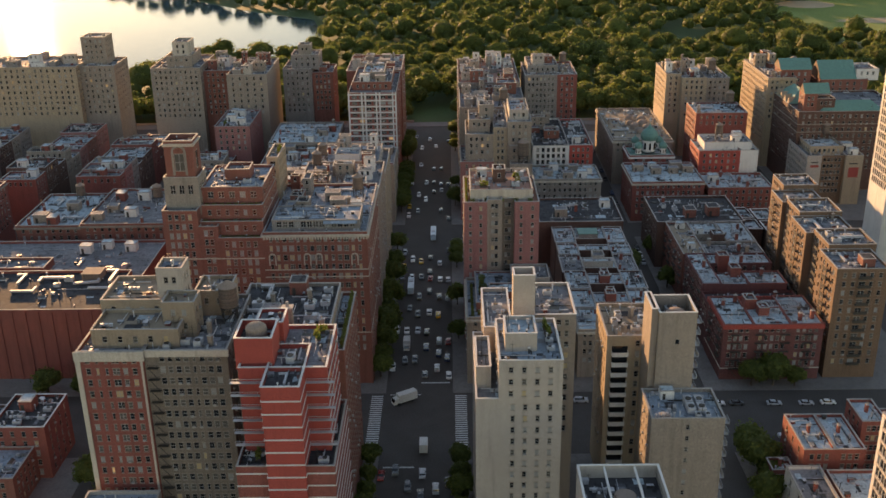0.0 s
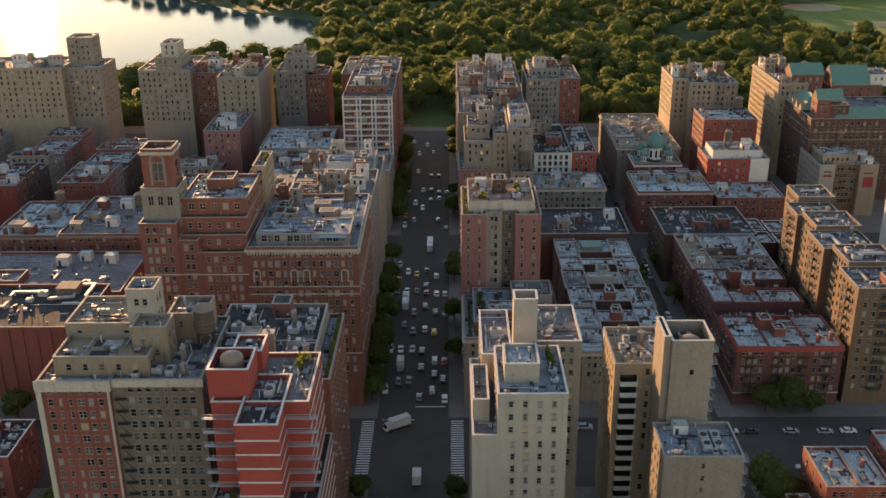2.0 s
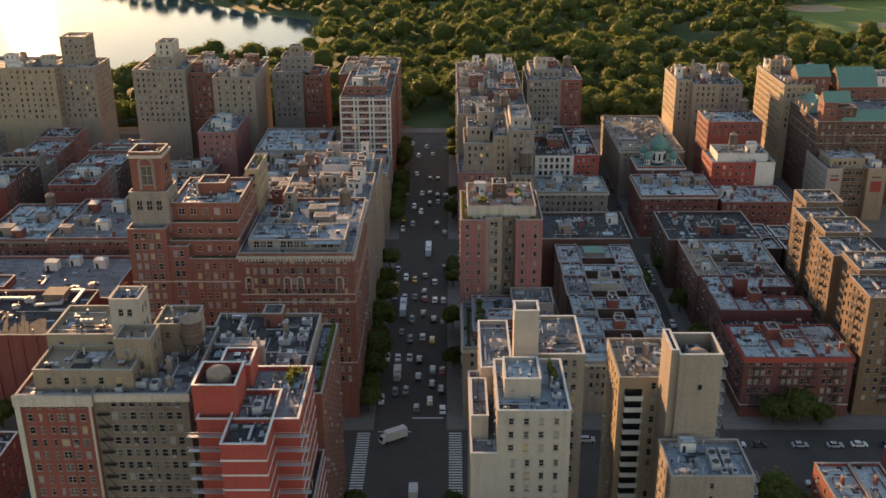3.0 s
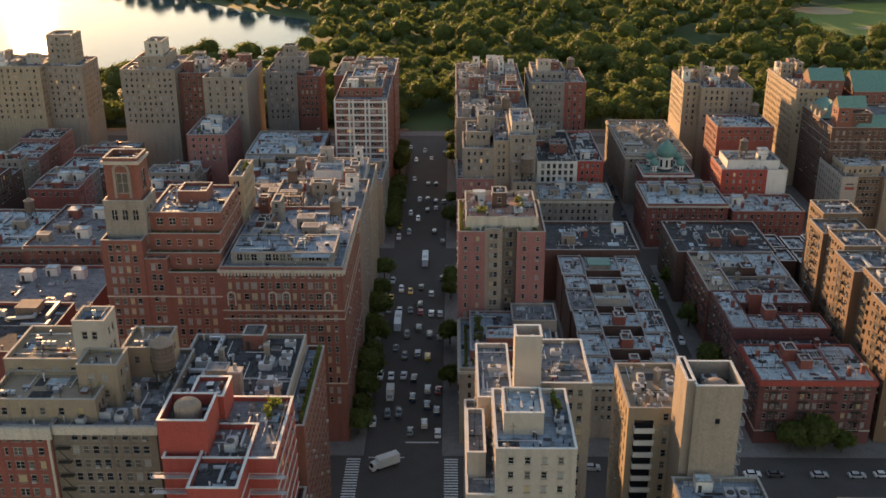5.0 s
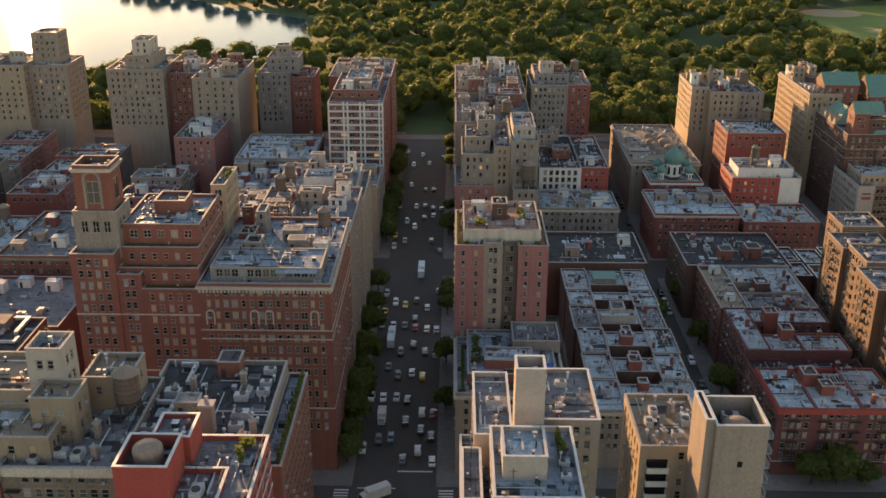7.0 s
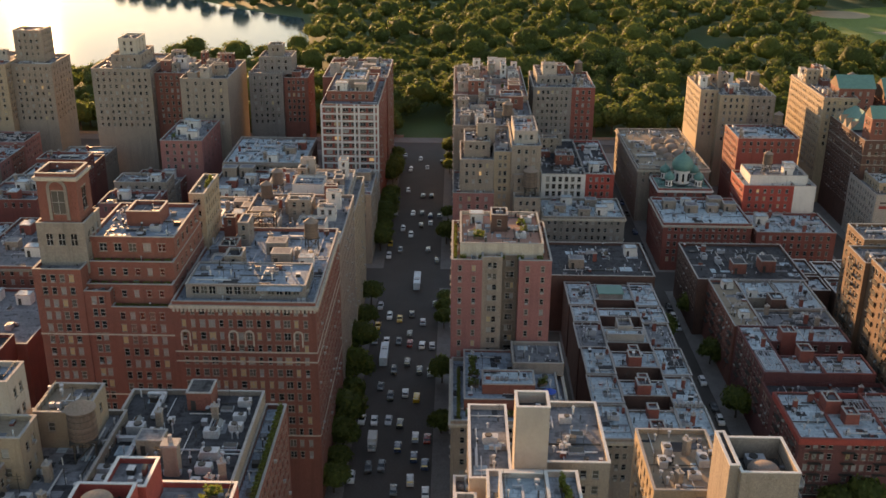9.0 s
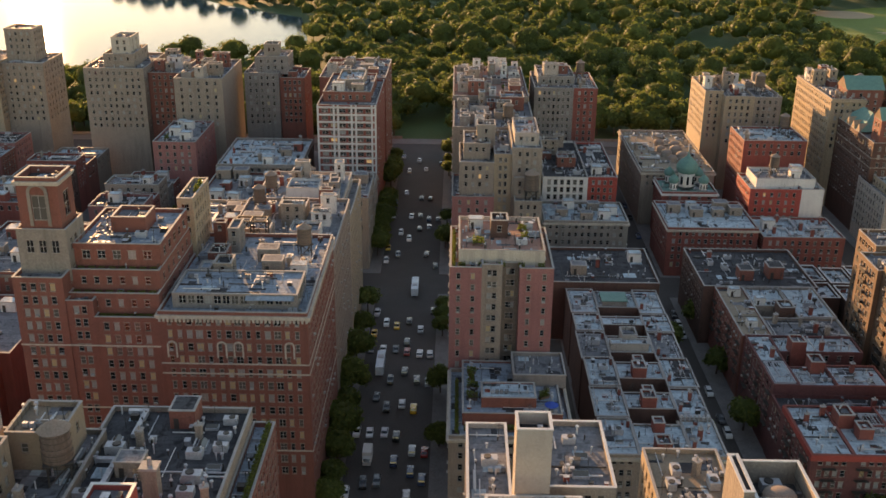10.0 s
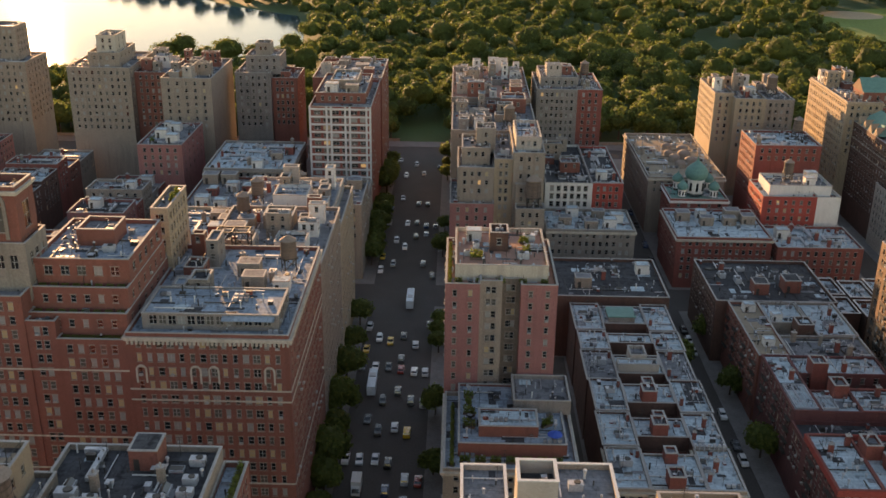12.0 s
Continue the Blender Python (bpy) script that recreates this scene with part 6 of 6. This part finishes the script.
for x0, x1, z0, z1, mt, lab in ((173, 176.5, 21.4, 22.0, steel_dark, "plain grey painted bar"), (172.8, 176.8, 19.2, 20.4, paint_red, "plain red painted bar"), (191.4, 196.2, 14, 19, paint_red, "faded red painted square"), (191.4, 195.6, 20.6, 21.2, steel_dark, "plain grey painted bar")):
    k = Geo()
    k.box(x0, x1, 467.97, 467.996, z0, z1, bottom=True)
    part("painted_sign", k, mt, b, lab)
put_tank(186.5, 490, 27.1, 0, 0.9)
clutter(190.5, 197.5, 469, 496, 24.1, 198, 8, "avvtw")
b = house("tan apartment block with a flat grey roof", 190, 400)
block(b, 194, 225, 380, 424, 0, 26, brick_tan, roof_grey, sides="FL", bays=12, first=4)
clutter(195, 224, 381, 423, 25.1, 199, 14, "avvtwb", tank=1)

t = thing("parasol", "open blue parasol on the terrace roof", "parasol", at=(28.5, 304.5, 26.5))
q = Geo()
q.tube(28.5, 304.5, 26.5, 28.6, 0.06, 0.06, 8)
part("pole", q, steel, t)
q = Geo()
q.tube(28.5, 304.5, 28.1, 29.0, 1.7, 0.08, 10)
part("canopy", q, material("blue_canvas", (0.03, 0.08, 0.35)), t, "blue canvas canopy")


# ---- traffic ----
def car_paint(name, colour):
    m = material(name, colour, rough=0.28, spread=0.08, size=0.8, specular=0.6)
    return m


CAR_COLOURS = [("white", (0.7, 0.7, 0.69)), ("silver", (0.42, 0.43, 0.45)), ("black", (0.02, 0.02, 0.022)), ("dark_grey", (0.09, 0.095, 0.1)), ("yellow", (0.62, 0.36, 0.03)), ("dark_blue", (0.03, 0.05, 0.11)), ("red", (0.28, 0.03, 0.025))]
tyre_mat = material("tyre_rubber", (0.02, 0.02, 0.02), rough=0.9)


def shell(profile, half, name, mats, parent, inset=0.0):
    """Sides and skin of a body from its side outline (length, height)."""
    q = Geo()
    left = [(-half + inset * (z > profile[0][1] + 0.05), y, z) for y, z in profile]
    right = [(-x, y, z) for x, y, z in left]
    q.quad(*left)
    q.quad(*reversed(right))
    for i in range(len(profile)):
        j = (i + 1) % len(profile)
        q.quad(left[j], left[i], right[i], right[j])
    return part(name, q, mats, parent)


def make_car(colour, big):
    def make():
        nm, rgb = colour
        c = thing("car", nm.replace("_", " ") + (" off-road car" if big else " saloon car") + " standing in street traffic", "car", "cars in the street")
        h = 0.25 if big else 0.0
        paint = car_paint(nm + "_car_paint", rgb)
        shell([(-2.3, 0.3), (2.3, 0.3), (2.34, 0.62), (2.2, 0.9 + h), (0.95, 1.0 + h), (-1.6, 1.02 + h), (-2.25, 0.98 + h), (-2.35, 0.6)], 0.92, "body", paint, c)
        shell([(-2.05 if big else -1.75, 1.0 + h), (1.1, 1.0 + h), (0.35, 1.42 + h), (-1.3 if not big else -1.9, 1.44 + h)], 0.84, "glass", pane_dark, c, 0.12)
        shell([(-1.4 if not big else -1.95, 1.425 + h), (0.4, 1.42 + h), (0.2, 1.49 + h), (-1.2 if not big else -1.8, 1.5 + h)], 0.72, "roof", paint, c, 0.05)
        for sx in (-0.86, 0.86):
            for y in (-1.45, 1.45):
                q = Geo()
                for i in range(12):
                    a0, a1 = i * math.pi / 6, (i + 1) * math.pi / 6
                    p = [(sx + dx, y + 0.33 * math.cos(a), 0.33 + 0.33 * math.sin(a)) for dx, a in ((-0.1, a0), (0.1, a0), (0.1, a1), (-0.1, a1))]
                    q.quad(*p)
                for dx in (-0.1, 0.1):
                    q.quad(*[(sx + dx, y + 0.33 * math.cos(i * math.pi / 6), 0.33 + 0.33 * math.sin(i * math.pi / 6)) for i in range(12)])
                part("wheel", q, tyre_mat, c)
        return c
    return make


CARS = [proto("car%d%d" % (i, k), make_car(c, k)) for i, c in enumerate(CAR_COLOURS) for k in (0, 1)]
CARS = CARS + CARS[:8] + CARS[:8]          # white, silver and black ones are the commonest


def make_truck(length, label, name, paint, cab):
    def make():
        c = thing(name, label, name.replace("_", " "), "lorries and buses")
        q = Geo()
        q.box(-1.2, 1.2, -length / 2, length / 2 - cab, 0.75, 3.5, bottom=True)
        part("box", q, paint, c)
        if cab:
            shell([(length / 2 - cab + 0.1, 0.5), (length / 2, 0.5), (length / 2, 1.3), (length / 2 - 0.5, 2.4), (length / 2 - cab + 0.1, 2.5)], 1.05, "cab", coping_white, c)
            q = Geo()
            q.quad((-0.9, length / 2 + 0.03, 1.4), (0.9, length / 2 + 0.03, 1.4), (0.9, length / 2 - 0.44, 2.3), (-0.9, length / 2 - 0.44, 2.3))
            part("windscreen", q, pane_dark, c)
        else:
            for sx in (-1.21, 1.21):
                q = Geo()
                q.quad((sx, -length / 2 + 0.4, 1.7), (sx, length / 2 - 0.4, 1.7), (sx, length / 2 - 0.4, 2.7), (sx, -length / 2 + 0.4, 2.7))
                part("window_band", q, pane_dark, c)
            q = Geo()
            q.box(-0.9, 0.9, -2.5, -0.5, 3.504, 3.75)
            part("roof_unit", q, steel, c)
        for sx in (-1.0, 1.0):
            for y in (-length * 0.3, length * 0.33):
                q = Geo()
                n = 12
                for i in range(n):
                    a0, a1 = i * 2 * math.pi / n, (i + 1) * 2 * math.pi / n
                    q.quad(*[(sx + dx, y + 0.5 * math.cos(a), 0.5 + 0.5 * math.sin(a)) for dx, a in ((-0.14, a0), (0.14, a0), (0.14, a1), (-0.14, a1))])
                for dx in (-0.14, 0.14):
                    q.quad(*[(sx + dx, y + 0.5 * math.cos(i * 2 * math.pi / n), 0.5 + 0.5 * math.sin(i * 2 * math.pi / n)) for i in range(n)])
                part("wheel", q, tyre_mat, c)
        return c
    return make


bus_paint = material("pale_blue_bus_paint", (0.5, 0.58, 0.64), rough=0.35)
put_box_truck = proto("boxtruck", make_truck(8.5, "white box lorry crossing the junction", "box_truck", coping_white, 2.0))
put_bus = proto("bus", make_truck(11.0, "pale blue and white city bus in traffic", "city_bus", bus_paint, 0))
put_van = proto("van", make_truck(6.0, "white delivery van in traffic", "delivery_van", coping_white, 1.5))
put_box_truck(-16.2, 284.6, 0.0, 122)
put_bus(-8.8, 430, 0.0, 0), put_bus(-17.0, 372, 0.0, 180), put_van(-9.3, 257, 0.0, 0), put_van(-16.8, 322, 0, 180)
r = random.Random(21)
for lane, gap, face in ((-17.0, 15.0, 180), (-13.4, 11.5, 180), (-9.6, 8.6, 0), (-5.6, 10.5, 0), (-2.1, 17.0, 0), (-20.9, 14.0, 180)):
    y = 150 + r.uniform(0, 10)
    while y < 600:
        if y > 455 and r.random() < 0.6:
            pass
        elif not (246 < y < 298 or 422 < y < 452) or (r.random() < 0.15 and abs(y - 288) > 9 and abs(y - 257) > 8):
            near_big = any(abs(y - q) < 9.5 and abs(lane - x) < 3 for x, q in ((-8.8, 430), (-17.0, 372), (-9.3, 257), (-16.8, 322)))
            if not near_big:
                r.choice(CARS)(lane + r.uniform(-0.35, 0.35), y, 0.0, face + r.uniform(-2, 2))
        y += gap * r.uniform(0.7, 2.3)
for x0, x1, y, face in ((90, 130, 262, 90), (84, 140, 281, -90), (10, 60, 284, -90)):
    x = x0
    while x < x1:
        r.choice(CARS)(x, y + r.uniform(-0.4, 0.4), 0.0, face)
        x += r.uniform(6, 13)
for lane in (74, 81):
    for y in np.arange(300, 600, 7.5):
        if not 420 < y < 452 and r.random() < 0.3:
            r.choice(CARS)(lane, y, 0.0, 0 if lane < 78 else 180)

# ---- trees ----


def crown_geo(q, r, cx, cy, cz, rad, rings, seg, leaves, leaf):
    """A billowing crown with creased lobes, and leaf clumps standing off it that break its outline."""
    o = Vector((r.uniform(-90, 90), r.uniform(-90, 90), r.uniform(-90, 90)))
    sx, sy, sz = r.uniform(0.85, 1.15), r.uniform(0.85, 1.15), r.uniform(0.7, 0.95)

    def skin(d):
        lobe = 0.5 - 1.5 * abs(noise.noise(d * 1.7 + o))
        bump = 0.5 - 1.5 * abs(noise.noise(d * 4.3 - o))
        return rad * (0.82 + 0.3 * lobe + 0.17 * bump)

    def at(d, k=0.86):
        s = skin(d) * k
        return Vector((cx + d.x * s * sx, cy + d.y * s * sy, cz + d.z * s * sz))

    k0 = len(q.v)
    q.v.append(tuple(at(Vector((0, 0, 1)))))
    for i in range(1, rings + 1):
        t = 2.35 * i / rings
        for j in range(seg):
            p = 6.2832 * (j + 0.5 * (i % 2)) / seg
            q.v.append(tuple(at(Vector((math.sin(t) * math.cos(p), math.sin(t) * math.sin(p), math.cos(t))))))
    q.f += [(k0, k0 + 1 + j, k0 + 1 + (j + 1) % seg) for j in range(seg)]
    for i in range(rings - 1):
        a = k0 + 1 + i * seg
        for j in range(seg):
            j2 = (j + 1) % seg
            q.f.append((a + j, a + seg + j, a + seg + j2, a + j2))
    q.f.append(tuple(k0 + 1 + (rings - 1) * seg + j for j in reversed(range(seg))))
    q.m += [0 if r.random() < 0.6 else 1] * (seg * rings + 1)
    for _ in range(leaves):
        d = Vector((r.gauss(0, 1), r.gauss(0, 1), r.gauss(0.45, 0.8))).normalized()
        p = at(d, r.uniform(0.84, 1.1))
        u = Vector((r.gauss(0, 1), r.gauss(0, 1), r.gauss(0, 1)))
        u = (u - d * u.dot(d) * 0.5).normalized() * leaf * r.uniform(0.5, 1.1)
        w = d.cross(u).normalized() * leaf * r.uniform(0.4, 0.9) + d * leaf * r.uniform(-0.5, 0.5)
        q.quad(p - u, p - w, p + u * 0.9, p + w, mat=0 if r.random() < 0.6 else 1)


def make_tree(seed, height, rad, label):
    def make():
        r = random.Random(seed)
        t = thing("tree", label, "tree", "trees")
        q = Geo()
        q.tube(0, 0, 0, height * 0.5, 0.4, 0.24, 8)
        for k in range(6):
            a = k * 1.05 + r.uniform(-0.3, 0.3)
            z = height * r.uniform(0.3, 0.5)
            q.beam((0, 0, z), (rad * 0.6 * math.cos(a), rad * 0.6 * math.sin(a), z + height * 0.25), 0.16)
        part("trunk", q, bark, t)
        q = Geo()
        q.smooth = True
        crown_geo(q, r, 0, 0, height - rad * 0.8, rad, 8, 14, 420, 0.75)
        for k in range(3):
            a = k * 2.1 + r.uniform(-0.4, 0.4)
            crown_geo(q, r, rad * 0.55 * math.cos(a), rad * 0.55 * math.sin(a), height - rad * r.uniform(0.7, 1.25), rad * 0.62, 6, 10, 190, 0.75)
        part("crown", q, leaf_mats, t)
        return t
    return make


TREES = [proto("tree%d" % i, make_tree(200 + i, 12 + i % 3 * 1.5, 5.4 + i % 3 * 0.8, "broad-leaved tree with an uneven dense green crown")) for i in range(5)]
r = random.Random(8)
for y in np.arange(300, 600, 9.5):
    for x in (-24.6, 1.8):
        if not 420 < y < 455 and r.random() < (0.8 if x < -20 else 0.45):
            r.choice(TREES)(x + r.uniform(-0.3, 0.3), y + r.uniform(-2, 2), 0.15, r.uniform(0, 360), r.uniform(0.65, 0.95) if x < -20 else r.uniform(0.5, 0.7))
for y in np.arange(215, 254, 8.5):
    for x in (-24.6, 1.6):
        r.choice(TREES)(x, y, 0.15, r.uniform(0, 360), r.uniform(0.45, 0.65))
for x, y in ((105, 293), (112, 292.5), (98, 293), (88, 236), (84, 228), (85, 250), (86, 243), (108, 228), (-103, 240), (-96, 222), (-94, 232), (-99, 252), (-113, 292), (-121, 290), (-134, 291), (-100, 300), (-104, 318), (-146, 250), (-128, 250), (71, 330), (71.2, 352), (71, 380), (86, 340), (86, 372), (86.5, 404), (-110, 470), (-110, 490), (-110.5, 512), (-95, 480), (-94.5, 505)):
    r.choice(TREES)(x, y, 0.15, r.uniform(0, 360), r.uniform(0.6, 0.9))


def in_water(x, y):
    if x > -88:
        return False
    near = 850 + (x + 92) * 0.52 if x > -255 else 762 + (x + 255) * 0.2
    if y < near - 6:
        return False
    far = -92 - 30 if y < 960 else -122 - (y - 960) * 0.25 if y < 1035 else -138 - (y - 1035) * 1.15
    return x < far + 6 or (y < 900 and x < -92 - (y - 842) * 0.4 and y > near)


def on_lawn(x, y):
    return ((x - 470) / 152) ** 2 + ((y - 985) / 167) ** 2 < 1 or ((x - 200) / 22) ** 2 + ((y - 880) / 55) ** 2 < 1 or abs(x - 150 - (y - 760) * 0.35 - 18 * math.sin(y * 0.02)) < 5


# the park's edge: single trees
for x in np.arange(-330, 330, 11.5):
    for row in range(2):
        y = 640 + row * 12 + r.uniform(-4, 4)
        xx = x + r.uniform(-3, 3)
        if not (-26 < xx < 4 and y < 660) and not in_water(xx, y):
            r.choice(TREES)(xx, y, 0.05, r.uniform(0, 360), r.uniform(0.95, 1.45))

# the woods behind them
q = Geo()
q.smooth = True
r = random.Random(17)
y = 665.0
while y < 1420:
    step = 13.5 + (y - 674) * 0.008
    half = 330 + (y - 674) * 0.62
    x = -half
    while x < half:
        xx, yy = x + r.uniform(-4, 4), y + r.uniform(-4, 4)
        if not in_water(xx, yy) and not on_lawn(xx, yy) and r.random() < 0.93:
            rad = r.uniform(4.2, 8.5) * (1.45 if r.random() < 0.22 else 1.0)
            hh = rad * r.uniform(0.7, 1.1) + 4.5 + 9 * noise.noise(Vector((xx * 0.014, yy * 0.014, 0)))
            far = yy > 880
            crown_geo(q, r, xx, yy, max(hh, rad * 0.6), rad, 6 if far else 7, 10 if far else 13, int(rad * (18 if far else 42)), 1.15 if far else 0.85)
        x += step * r.uniform(0.8, 1.25)
    y += step
woods = tagged(new("park_woods", q.mesh("park_woods", *leaf_mats)), "dense green park woodland with uneven round crowns", "woods", kind="stuff")

join_far_windows()
